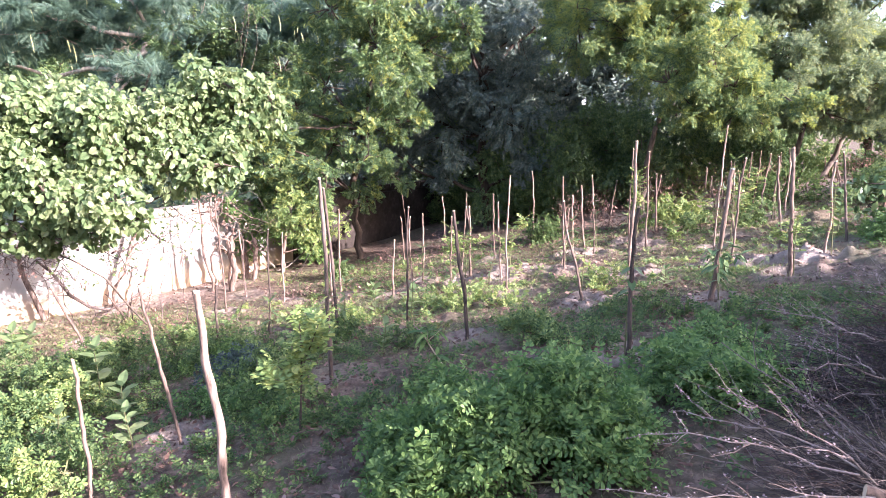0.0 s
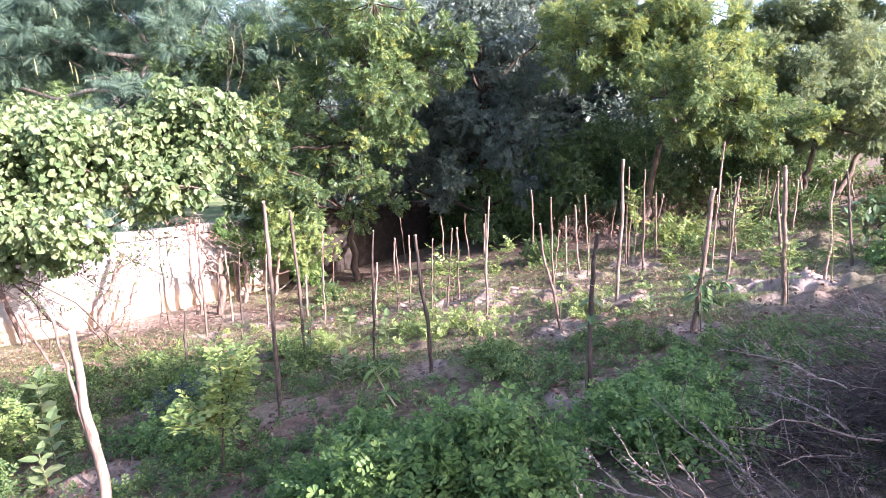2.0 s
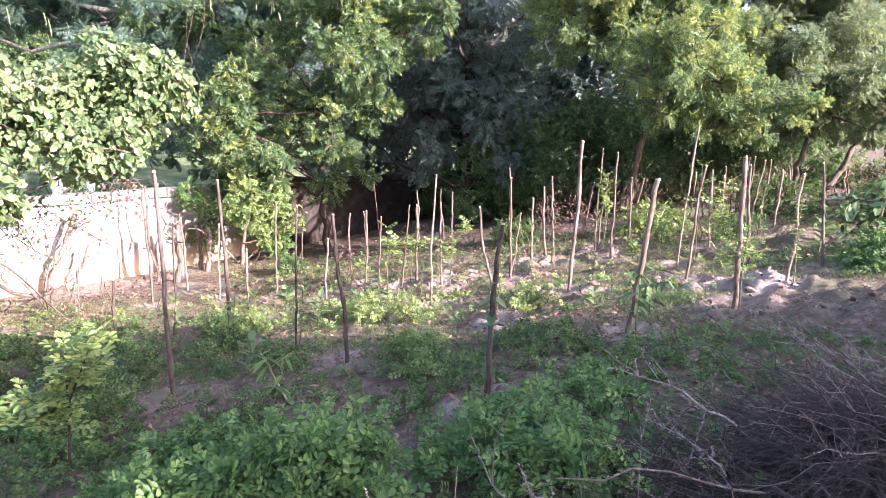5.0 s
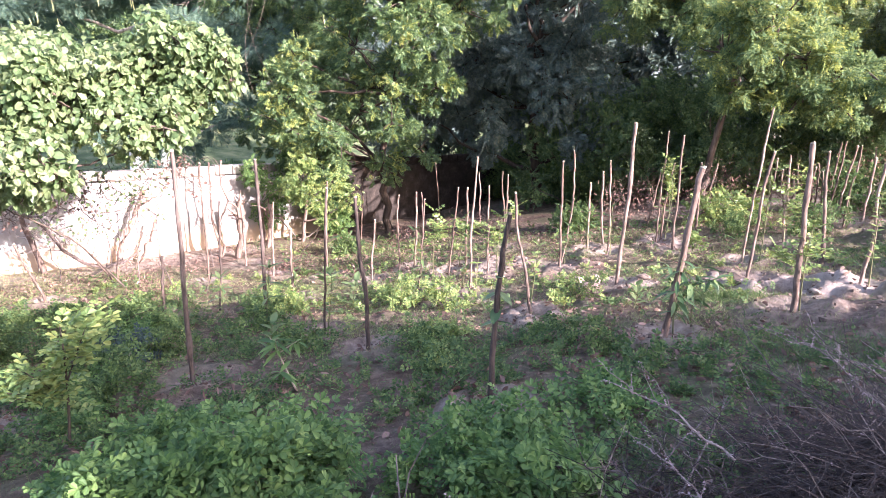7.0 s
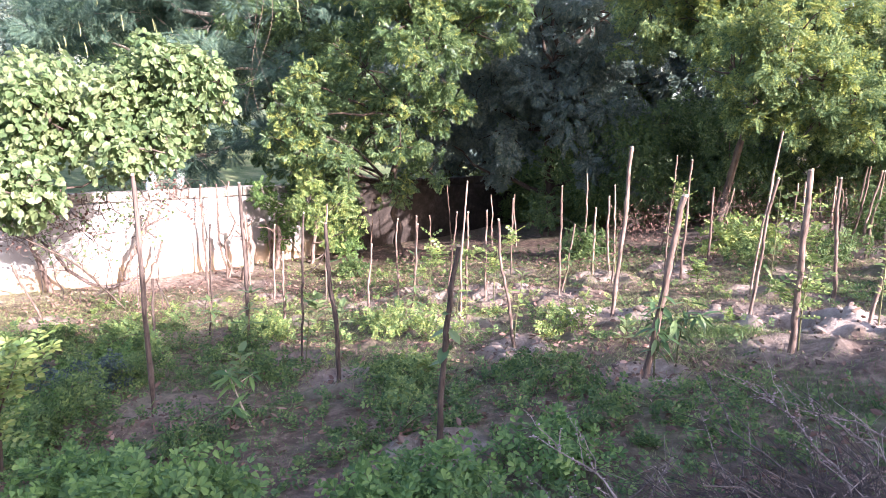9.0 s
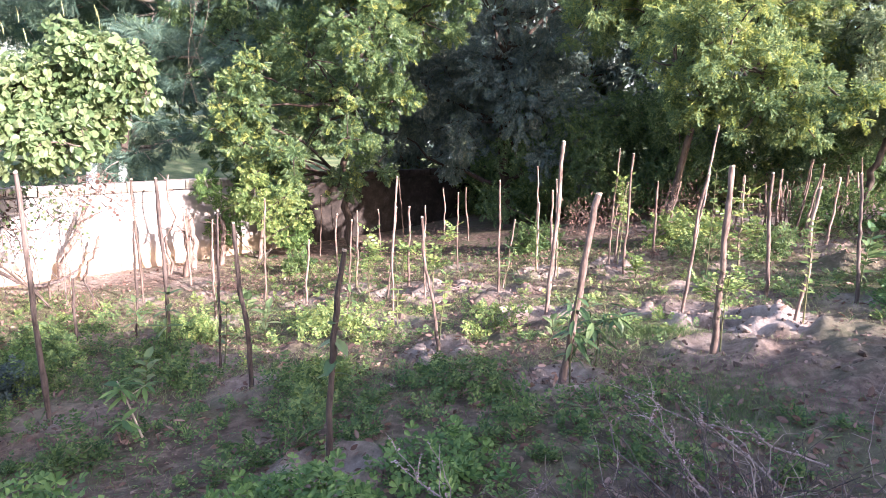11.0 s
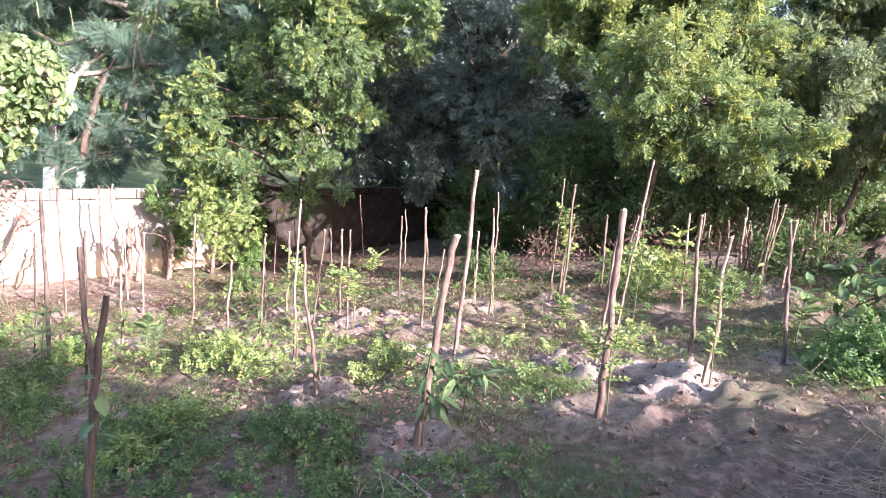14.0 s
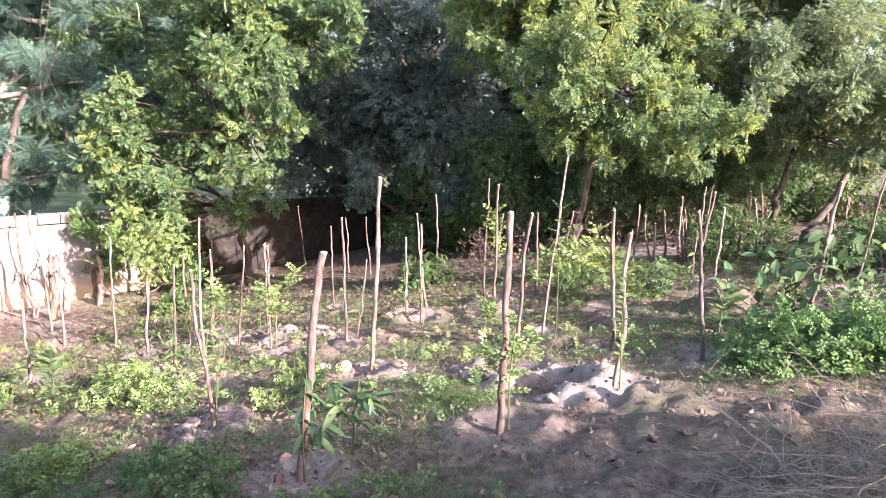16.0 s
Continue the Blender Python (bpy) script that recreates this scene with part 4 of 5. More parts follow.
# ---- bushes of the near verge ----
SENNA = join([obovate(0.42, 0.28, (0.2 + 0.36 * k, 0, -0.03 * k), s * radians(58), 0.1) for k in range(3) for s in (1, -1)] + [obovate(0.4, 0.26, (0.96, 0, -0.08), 0, 0.1)])


def verge_bush(label, seed, x0, x1, y0, y1, h, n, count, size=0.098, leaf=LEAF_BUSH):
    """Upright shoots of different heights, each a head of compound leaves, with soil between them."""
    r = np.random.default_rng(seed)
    bl = []
    for q in range(n):
        x, y = r.uniform(x0, x1), r.uniform(y0, y1)
        edge = 1 - 0.55 * max(abs(2 * (x - x0) / (x1 - x0) - 1), abs(2 * (y - y0) / (y1 - y0) - 1)) ** 3
        rad = r.uniform(0.13, 0.24)
        bl.append((x, y, gz(x, y) + h * edge * r.uniform(0.45, 1.0) - rad, rad))
    leafy_mass("verge_bush", label, "bush", rooted((x0 + x1) / 2, (y0 + y1) / 2), bl, count, SENNA, size, leaf, STEM, seed, hollow=0.45, stem_r=0.007, face=0.6, sky_face=0.8)


verge_bush("dense green bush with rounded leaflets beside the path", 33, 0.1, 1.75, 3.95, 5.15, 0.64, 46, 2900)
verge_bush("smaller green bush with rounded leaflets on the verge", 34, 1.8, 2.75, 4.8, 5.7, 0.42, 18, 2900)
verge_bush("low leafy weeds with rounded leaflets by a stake", 133, 2.3, 3.0, 5.9, 6.5, 0.26, 9, 1700, 0.1)
verge_bush("leafy green weeds spreading under the young tree", 134, -1.3, -0.4, 5.4, 6.1, 0.26, 5, 2000)
verge_bush("low bright green weed among the stakes", 135, 0.85, 1.35, 7.65, 8.1, 0.24, 8, 2600, 0.09, LEAF_YELLOW)
verge_bush("yellow-green weed with rounded leaflets beside a dry basin", 136, 1.25, 1.5, 7.05, 7.3, 0.26, 4, 2200, 0.085, LEAF_YELLOW)
verge_bush("leafy weed in the shaded grass", 137, -2.2, -1.5, 6.0, 6.7, 0.34, 10, 2600, 0.1)
verge_bush("leafy weed with dappled light on it", 138, -3.2, -2.4, 7.6, 8.4, 0.3, 10, 2600, 0.1)
verge_bush("yellow-green weed between the stakes in the sun", 139, -0.6, 0.0, 9.8, 10.4, 0.3, 9, 2600, 0.09, LEAF_YELLOW)
verge_bush("spreading green bush by the plot's edge", 35, 6.0, 7.6, 9.7, 10.7, 0.46, 36, 2600, 0.09)
leafy_mass("field_bush", "low green weed clump between the stakes", "bush", rooted(2.5, 7.6), [(2.5, 7.6, 0.02, 0.28), (2.2, 7.7, -0.02, 0.22), (2.75, 7.5, 0.05, 0.2)], 2400, SENNA, 0.08, LEAF_WEED, STEM, 36, hollow=0.5, stem_r=0.008)
leafy_mass("field_bush", "yellow-green weed clump in the sun", "bush", rooted(0.5, 9.6), [(0.4, 9.6, -0.4, 0.26), (0.8, 9.3, -0.36, 0.2), (0.05, 9.9, -0.46, 0.24), (0.55, 9.95, -0.42, 0.18), (0.25, 9.25, -0.38, 0.16), (1.05, 9.6, -0.34, 0.14)], 1700, SENNA, 0.085, LEAF_YELLOW, STEM, 37, hollow=0.2, stem_r=0.008)

# ---- saplings and broad-leaved plants ----
def bent_leaf(width, droop, steps=3):
    """A long leaf of unit length, bent down along its length and folded along its rib."""
    x = np.linspace(0, 1, steps + 1)
    w = width * np.sin(np.pi * np.clip(0.06 + 0.92 * x, 0, 1)) ** 0.8 / 2
    z = -droop * x ** 1.7
    V = np.vstack([np.stack([x, w, z + 0.2 * w], -1), np.stack([x, 0 * w, z], -1), np.stack([x, -w, z + 0.2 * w], -1)])
    n = steps + 1
    F = [[a + k * n, a + 1 + k * n, a + 1 + (k + 1) * n, a + (k + 1) * n] for k in (0, 1) for a in range(steps)]
    return V, np.array(F)


OVAL, LONG, DROOPY = bent_leaf(0.55, 0.18), bent_leaf(0.26, 0.35), bent_leaf(0.3, 0.6, 4)


def plant(name, label, category, x, y, h, template, size, nodes_n, per, leaf, stem, seed, start=0.25, rise=0.5, lean=(0, 0), branches=0, group="", radius=0.008):
    """A stem with leaves in whorls along it, and a few side branches."""
    r = np.random.default_rng(seed)
    t = thing(name, rooted(x, y), label, category, group)
    s = np.linspace(0, 1, 8)
    lines = [np.stack([s * lean[0] + 0.02 * np.sin(3 * s + seed), s * lean[1] + 0.02 * np.cos(2.5 * s + seed) - 0.02, s * h - 0.03], -1)]
    for _ in range(branches):
        a = lines[0][r.integers(2, 6)]
        d = unit(1, r)[0]
        d[2] = abs(d[2]) + 0.5
        lines.append(a + s[:, None] * d / np.linalg.norm(d) * h * r.uniform(0.3, 0.55))
    chunks, pos, dire = [], [], []
    for q, L in enumerate(lines):
        chunks.append(tube(L, np.linspace(radius, radius * 0.4, 8) * (1 if q == 0 else 0.6), 6, False))
        for k in range(nodes_n):
            f = start + (1 - start) * (k + 0.6) / nodes_n
            p = np.array([np.interp(f, s, L[:, c]) for c in range(3)])
            a0 = k * 1.57 + r.uniform(0, 0.5)
            for m in range(per):
                a = a0 + m * 2 * np.pi / per + r.normal(0, 0.25)
                pos.append(p)
                dire.append([math.cos(a), math.sin(a), rise + r.normal(0, 0.2) + (0.5 if k == nodes_n - 1 else 0)])
    v, f = join(chunks)
    part_np("stem", v, f, stem, t, smooth=True)
    v, f = scatter(template, np.array(pos), np.array(dire), r.uniform(0.7, 1.2, len(pos)) * size, r.normal(0, 0.25, len(pos)), None, r)
    part_np("foliage", v, f, leaf, t)
    return t


# young trees tied to their stakes
for k, (x, y, h, kind) in enumerate([(-0.10, 11.6, 1.1, 0), (0.95, 11.45, 0.9, 0), (1.9, 11.8, 0.7, 1), (3.35, 13.2, 1.2, 0), (3.6, 11.5, 0.5, 2), (4.4, 11.2, 1.5, 0), (5.08, 9.38, 0.95, 6), (4.36, 8.7, 0.85, 2), (1.86, 8.88, 0.8, 3), (0.6, 10.8, 0.8, 1), (-0.02, 10.7, 0.65, 1), (2.1, 13.0, 0.8, 4), (2.5, 12.6, 0.9, 1), (1.0, 9.95, 0.7, 3), (-1.25, 8.7, 0.8, 4), (-0.33, 8.45, 0.75, 5), (0.1, 12.4, 0.9, 0), (-0.7, 12.4, 0.8, 1), (4.95, 12.7, 0.8, 2), (6.0, 13.6, 0.9, 1), (3.3, 13.9, 0.7, 4), (-2.2, 12.2, 0.8, 1), (-1.9, 10.4, 0.7, 1), (-2.7, 9.8, 0.6, 4)]):
    kinds = [(SENNA, 0.14, 7, 2, LEAF_YELLOW, "young tree with yellow-green leaves tied to a stake"), (LONG, 0.16, 4, 3, LEAF_MANGO, "thin sapling with long green leaves beside a stake"), (SENNA, 0.12, 5, 3, LEAF_YELLOW, "low yellow-leaved sapling at the foot of a stake"), (OVAL, 0.09, 7, 2, LEAF_YELLOW, "slender sapling with pale oval leaves along its stem"), (LONG, 0.2, 3, 5, LEAF_MANGO, "sapling with a whorl of long leaves at its tip"), (OVAL, 0.13, 5, 2, LEAF_MANGO, "young plant with broad green leaves by a stake"), (OVAL, 0.075, 15, 2, LEAF_YELLOW, "sapling hung with pale oval leaves all along its stem")][kind]
    plant("sapling", kinds[5], "sapling", x, y, h, kinds[0], kinds[1], kinds[2], kinds[3], kinds[4], STEM, 700 + k, 0.3 if kind else 0.45, 0.3, branches=2 if kind in (0, 2) else 0, group="saplings in the plot")
plant("mango_sapling", "mango sapling with long drooping leaves by a leaning stake", "sapling", 3.22, 7.84, 0.75, DROOPY, 0.15, 6, 2, LEAF_MANGO, STEM, 801, 0.3, -0.15, branches=2, group="saplings in the plot")
plant("mango_sapling", "mango sapling with long drooping leaves in the sun", "sapling", 3.4, 8.2, 0.6, DROOPY, 0.15, 5, 2, LEAF_MANGO, STEM, 802, 0.4, -0.1, branches=3, group="saplings in the plot")
for k, (x, y, h, z) in enumerate([(-1.1, 10.0, 0.5, 0.17), (6.05, 11.2, 0.7, 0.2), (-5.0, 7.4, 0.8, 0.2), (-3.6, 6.9, 0.7, 0.18), (-2.3, 5.4, 0.4, 0.14), (-2.7, 6.0, 0.5, 0.14), (-3.0, 5.5, 0.45, 0.15), (-0.45, 9.4, 0.45, 0.16), (-0.5, 7.5, 0.4, 0.13), (2.9, 9.0, 0.3, 0.12)]):
    plant("broadleaf_plant", "upright plant with thick oval grey-green leaves", "plant", x, y, h, OVAL, z, 6, 2, LEAF_VINE if k != 1 else LEAF_MANGO, STEM, 820 + k, 0.2, 0.55, branches=1 if k < 4 else 0)
plant("bare_sapling", "bent pale sapling with a few drooping leaves", "sapling", 0.34, 6.6, 0.42, LONG, 0.14, 3, 3, LEAF_BUSH, STRAW, 840, 0.7, -0.2, (-0.34, 0.05), 3, radius=0.011)
plant("leafy_sapling", "young feathery tree with yellow-green leaves in the shaded grass", "sapling", -0.78, 5.38, 0.95, SENNA, 0.15, 9, 3, LEAF_YELLOW, BARK, 841, 0.3, 0.25, branches=4, radius=0.012)
verge_bush("low dark green weeds between the brush and the bush", 847, 2.6, 3.5, 4.7, 5.9, 0.2, 16, 1700, 0.07, LEAF_WEED)
verge_bush("low plant with dark purplish leaves in the shaded grass", 842, -2.5, -1.8, 6.9, 7.5, 0.45, 9, 1700, 0.1, LEAF_DUSK)
for k, (x, y, w, h) in enumerate([(-3.8, 9.5, 0.45, 0.3), (-2.9, 8.7, 0.4, 0.32), (-1.4, 8.6, 0.35, 0.26), (-4.5, 8.6, 0.5, 0.35), (-1.9, 9.7, 0.3, 0.24)]):
    verge_bush("leafy green weed spreading in the dappled grass", 860 + k, x - w, x + w, y - w, y + w, h, 11, 2000, 0.095, LEAF_WEED)
plant("broadleaf_sapling", "slim sapling with a few big leaves beside a stake", "sapling", 1.97, 6.31, 1.05, OVAL, 0.125, 4, 2, LEAF_MANGO, STEM, 846, 0.6, -0.35, group="saplings in the plot")
leafy_mass("large_leaf_shrub", "shrub with large broad leaves beside two stakes", "shrub", rooted(6.75, 11.5), [(6.55, 11.4, 0.85, 0.26), (6.85, 11.45, 1.1, 0.28), (7.0, 11.5, 1.4, 0.22), (6.7, 11.3, 0.7, 0.22), (6.5, 11.5, 1.2, 0.2)], 420, OVAL, 0.15, LEAF_MANGO, BARK, 843, hollow=0.3, stem_r=0.012, face=0.4, sky_face=0.8)
leafy_mass("large_leaf_shrub", "shrub with large pale leaves among weeds", "shrub", rooted(7.2, 11.2), [(7.15, 11.2, 0.95, 0.26), (7.4, 11.3, 1.2, 0.26), (7.3, 11.1, 0.75, 0.22), (7.6, 11.2, 1.0, 0.24)], 420, OVAL, 0.14, LEAF_VINE, BARK, 844, hollow=0.3, stem_r=0.012, face=0.4, sky_face=0.8)

# ---- weeds in the left of the plot and undergrowth under the trees ----
WEEDY = [(-4.2, 7.2, 0.45, 38), (-3.4, 6.3, 0.4, 39), (-4.8, 6.2, 0.45, 40), (-2.7, 5.0, 0.32, 41), (-3.3, 4.9, 0.35, 42), (-1.5, 6.5, 0.34, 43), (-2.0, 7.6, 0.3, 44), (-1.1, 6.1, 0.26, 45), (-3.0, 8.2, 0.32, 46), (-0.2, 7.7, 0.2, 47), (1.2, 7.3, 0.24, 48), (2.1, 9.5, 0.22, 49), (5.4, 13.1, 0.36, 50), (4.4, 13.6, 0.3, 51), (3.0, 6.9, 0.2, 53), (8.2, 10.8, 0.45, 55), (7.8, 13.6, 0.4, 56), (-1.4, 9.3, 0.26, 57), (0.2, 6.0, 0.2, 58), (1.5, 6.4, 0.2, 59), (-3.9, 5.6, 0.5, 60), (-3.0, 4.3, 0.4, 61), (-2.4, 4.2, 0.35, 62), (-4.4, 4.9, 0.5, 63), (-3.7, 6.9, 0.45, 64), (-5.4, 6.9, 0.5, 65)]
for x, y, rad, sd in WEEDY:
    z = gz(x, y)
    r = np.random.default_rng(sd)
    bl = []
    for q in range(9):
        px, py, pr = x + r.normal(0, rad * 0.75), y + r.normal(0, rad * 0.75), rad * r.uniform(0.22, 0.42)
        bl.append((px, py, gz(px, py) + rad * r.uniform(0.2, 1.1), pr))
    leafy_mass("weed_clump", "clump of leafy green weeds on the ground", "weeds", (x, y, z), bl, 2600, SENNA, 0.085, LEAF_YELLOW if sd in (49, 57, 62, 39) else LEAF_WEED, STEM, sd, hollow=0.5, stem_r=0.006)
# the first two bushes are added only to cover a sun fleck by the wall
for k, (x, y, rad, dry) in enumerate([(0.8, 21.3, 0.9, 0), (1.7, 21.0, 1.2, 0), (4.6, 19.5, 1.0, 0), (6.6, 19.2, 1.0, 0), (8.6, 19.6, 0.7, 0), (10.6, 18.4, 0.6, 0), (2.6, 19.8, 1.0, 0), (12.0, 16.6, 0.55, 0), (10.4, 14.2, 0.4, 0), (7.4, 18.0, 0.7, 1), (9.2, 17.0, 0.7, 1), (-6.0, 17.6, 0.6, 0), (-7.6, 16.4, 0.6, 0), (-11.5, 16.5, 0.9, 0), (-6.8, 19.6, 0.8, 0), (-3.6, 22.6, 1.0, 0), (-1.6, 23.4, 1.1, 0), (0.2, 24.4, 1.1, 0), (-2.6, 24.6, 1.2, 0), (-5.0, 22.2, 0.8, 0), (-4.6, 20.4, 0.8, 0), (2.2, 16.6, 0.6, 1), (3.4, 15.9, 0.5, 1), (5.0, 16.4, 0.6, 1), (6.2, 15.6, 0.45, 1), (7.0, 15.2, 0.45, 0), (8.6, 14.6, 0.6, 0), (9.4, 13.2, 0.6, 0), (-1.8, 15.4, 0.3, 1), (-0.4, 16.2, 0.4, 1), (4.4, 15.0, 0.4, 0), (9.6, 15.9, 0.5, 0), (-8.4, 19.0, 0.6, 0), (-7.2, 21.0, 0.7, 0), (-9.8, 22.0, 0.8, 0), (-5.8, 23.0, 0.7, 0), (-3.0, 14.4, 0.25, 0), (1.8, 15.0, 0.35, 0), (5.8, 17.5, 0.7, 1), (3.4, 18.0, 0.7, 1)]):
    z = gz(x, y)
    r = np.random.default_rng(900 + k)
    bl = [(x + r.normal(0, rad * 0.7), y + r.normal(0, rad * 0.5), z + rad * r.uniform(0.2, 0.8), rad * r.uniform(0.6, 1)) for _ in range(4)]
    leafy_mass("undergrowth", "dry brown brush under the trees" if dry else "tangled green undergrowth below the trees", "bush", (x, y, z), bl, 600 if dry else (1000 if rad < 0.7 else 500), LONG if dry else MID_SPRIG, 0.065 if dry else (0.13 if rad < 0.7 else 0.2), DRY_LEAF if dry else LEAF_YELLOW if x > 4 and k % 3 == 0 else LEAF_WEED, TWIG, 920 + k, hollow=0.3, stem_r=0.01)

leafy_mass("wall_shrub", "fresh yellow-green shrub growing against the plastered wall", "shrub", rooted(-4.0, 14.5), [(-3.9, 14.4, 0.25, 0.36), (-4.2, 14.5, -0.05, 0.3), (-3.6, 14.4, -0.1, 0.34), (-3.3, 14.5, 0.2, 0.3), (-3.9, 14.5, 0.65, 0.3), (-3.4, 14.4, -0.5, 0.26), (-2.9, 14.5, -0.1, 0.28)], 900, MID_SPRIG, 0.12, LEAF_YELLOW, TWIG, 991, hollow=0.35, stem_r=0.012)

# tall dim thicket behind the neem trees
for k, (x, y) in enumerate([(2.6, 18.3), (3.9, 18.5), (5.3, 18.4), (6.6, 18.5), (8.0, 18.6), (1.4, 18.6), (3.1, 19.4), (3.5, 18.9)]):
    z = gz(x, y)
    r = np.random.default_rng(980 + k)
    bl = [(x + r.normal(0, 0.5), y + r.normal(0, 0.3), z + h, 0.55) for h in (0.5, 0.9, 1.3, 1.7, 2.1, 2.5)]
    leafy_mass("thicket", "tall dim leafy thicket behind the neem trees", "bush", (x, y, z), bl, 520, MID_SPRIG, 0.17, LEAF_MID, TWIG, 986 + k, hollow=0.3, stem_r=0.012)

# ---- dead vines hanging behind the creeper ----
def hanging_vine(x, y, top, foot, seed):
    r = np.random.default_rng(seed)
    t = thing("hanging_vine", rooted(x, y), "thin dead vine hanging from the trees", "vine", "hanging vines")
    z0 = t.location[2]
    for k in range(3):
        s = np.linspace(0, 1, 18)
        P = np.stack([0.12 * np.sin(5 * s + seed + k) + r.normal(0, 0.12) + 0.35 * s ** 2 * (k - 1), 0.1 * np.cos(4 * s + k), top - z0 + (foot - top) * s], -1)
        v, f = tube(P, 0.0035 * (1.2 - 0.5 * s), 6, False)
        part_np("strand", v, f, BARK, t, smooth=True)


for k, (x, y, top, foot) in enumerate([(-4.3, 13.4, 4.4, 2.0)]):
    hanging_vine(x, y, top, foot, 1200 + k)

# ---- bare shrubs before the wall ----
def bare_shrub(x, y, h, n, seed, label, radius=0.025, spread=0.5):
    r = np.random.default_rng(seed)
    t = thing("bare_shrub", rooted(x, y), label, "shrub")
    for _ in range(n):
        a = np.zeros(3) + np.array([r.normal(0, 0.05), r.normal(0, 0.05), -0.05])
        b = np.array([r.normal(0, spread), r.normal(0, spread * 0.7), h * r.uniform(0.75, 1.05)])
        ch = [limb(a, b, radius, radius * 0.35, r, 0.25, 8)]
        for _ in range(5):
            f = r.uniform(0.35, 0.95)
            s = a + (b - a) * f
            ch.append(limb(s, s + unit(1, r)[0] * np.array([1, 1, 0.6]) * r.uniform(0.2, 0.6) + np.array([0, 0, 0.15]), radius * 0.4, radius * 0.1, r, 0.25, 6))
        v, f = join(ch)
        part_np("branch", v, f, STAKE_WOOD, t, smooth=True)
    return t


def old_stem(x, y, top, radius, twigs, seed, label):
    """A leafless old stem with a few crooked twigs."""
    r = np.random.default_rng(seed)
    t = thing("bare_shrub", rooted(x, y), label, "shrub", "bare stems along the wall")
    v, f = limb((0, 0, -0.1), top, radius, radius * 0.7, r, 0.1, 9)
    part_np("stem", v, f, STAKE_WOOD, t, smooth=True)
    top = np.array(top)
    for q in range(twigs):
        s = top * r.uniform(0.45, 1.0)
        e = s + unit(1, r)[0] * np.array([0.9, 0.9, 0.5]) * r.uniform(0.25, 0.7) + np.array([0, 0, 0.2])
        v, f = limb(s, e, radius * 0.3, radius * 0.08, r, 0.3, 7)
        part_np("twig", v, f, STAKE_WOOD, t, smooth=True)


old_stem(-7.0, 12.4, (0.39, 0.44, 1.5), 0.07, 3, 961, "thick leaning bare stem before the sunlit wall")
old_stem(-6.75, 12.7, (0.3, 0.25, 0.9), 0.035, 5, 962, "low bare shrub with crooked branches before the wall")
old_stem(-7.6, 11.3, (-0.35, -0.2, 1.5), 0.055, 4, 968, "leaning reddish stem under the creeper by the wall")
old_stem(-5.35, 14.3, (0.05, -0.1, 1.15), 0.07, 8, 969, "stout broken stump with splayed twigs before the wall")
old_stem(-4.95, 14.75, (0.02, 0.0, 1.0), 0.065, 6, 970, "reddish stump with bare twigs beside the wall shrub")
old_stem(-5.5, 13.7, (-0.12, -0.1, 2.0), 0.028, 3, 963, "thin pale bare stem standing before the wall")
old_stem(-5.48, 13.72, (0.05, 0.04, 2.05), 0.026, 6, 964, "thin pale stem with bare twigs at its top")
old_stem(-5.05, 13.7, (0.03, 0.03, 1.2), 0.075, 6, 965, "stout old stump with splayed bare twigs")
old_stem(-5.2, 14.9, (-0.05, 0.0, 0.9), 0.06, 5, 966, "short reddish stump with bare twigs near the wall")
old_stem(-4.6, 15.6, (0.1, 0.05, 1.0), 0.05, 4, 967, "bare stem in front of the plastered wall")
bare_shrub(-6.0, 11.4, 0.7, 3, 955, "low bare shrub with spreading crooked branches", 0.022, 0.6)

bent = thing("bent_branch", rooted(-6.75, 11.4), "crooked dark branch arching down before the sunlit wall", "branch")
P = np.array([(-7.1, 10.6, -0.2), (-7.05, 10.9, -0.5), (-6.95, 11.15, -0.95), (-6.8, 11.45, -1.25), (-6.6, 11.7, -1.36), (-6.4, 11.95, -1.3), (-6.2, 12.2, -1.1)]) - np.array(rooted(-6.75, 11.4))
v, f = tube(P, [0.018, 0.025, 0.03, 0.034, 0.034, 0.028, 0.02], 7, False, 0.06)
part_np("main_limb", v, f, TWIG, bent, smooth=True)
r = np.random.default_rng(990)
for k in range(9):
    a0 = P[k % 6]
    v, f = limb(a0, a0 + unit(1, r)[0] * np.array([0.3, 0.5, 0.4]) + np.array([0, 0, 0.15]), 0.012, 0.003, r, 0.3, 6)
    part_np("twig", v, f, TWIG, bent, smooth=True)

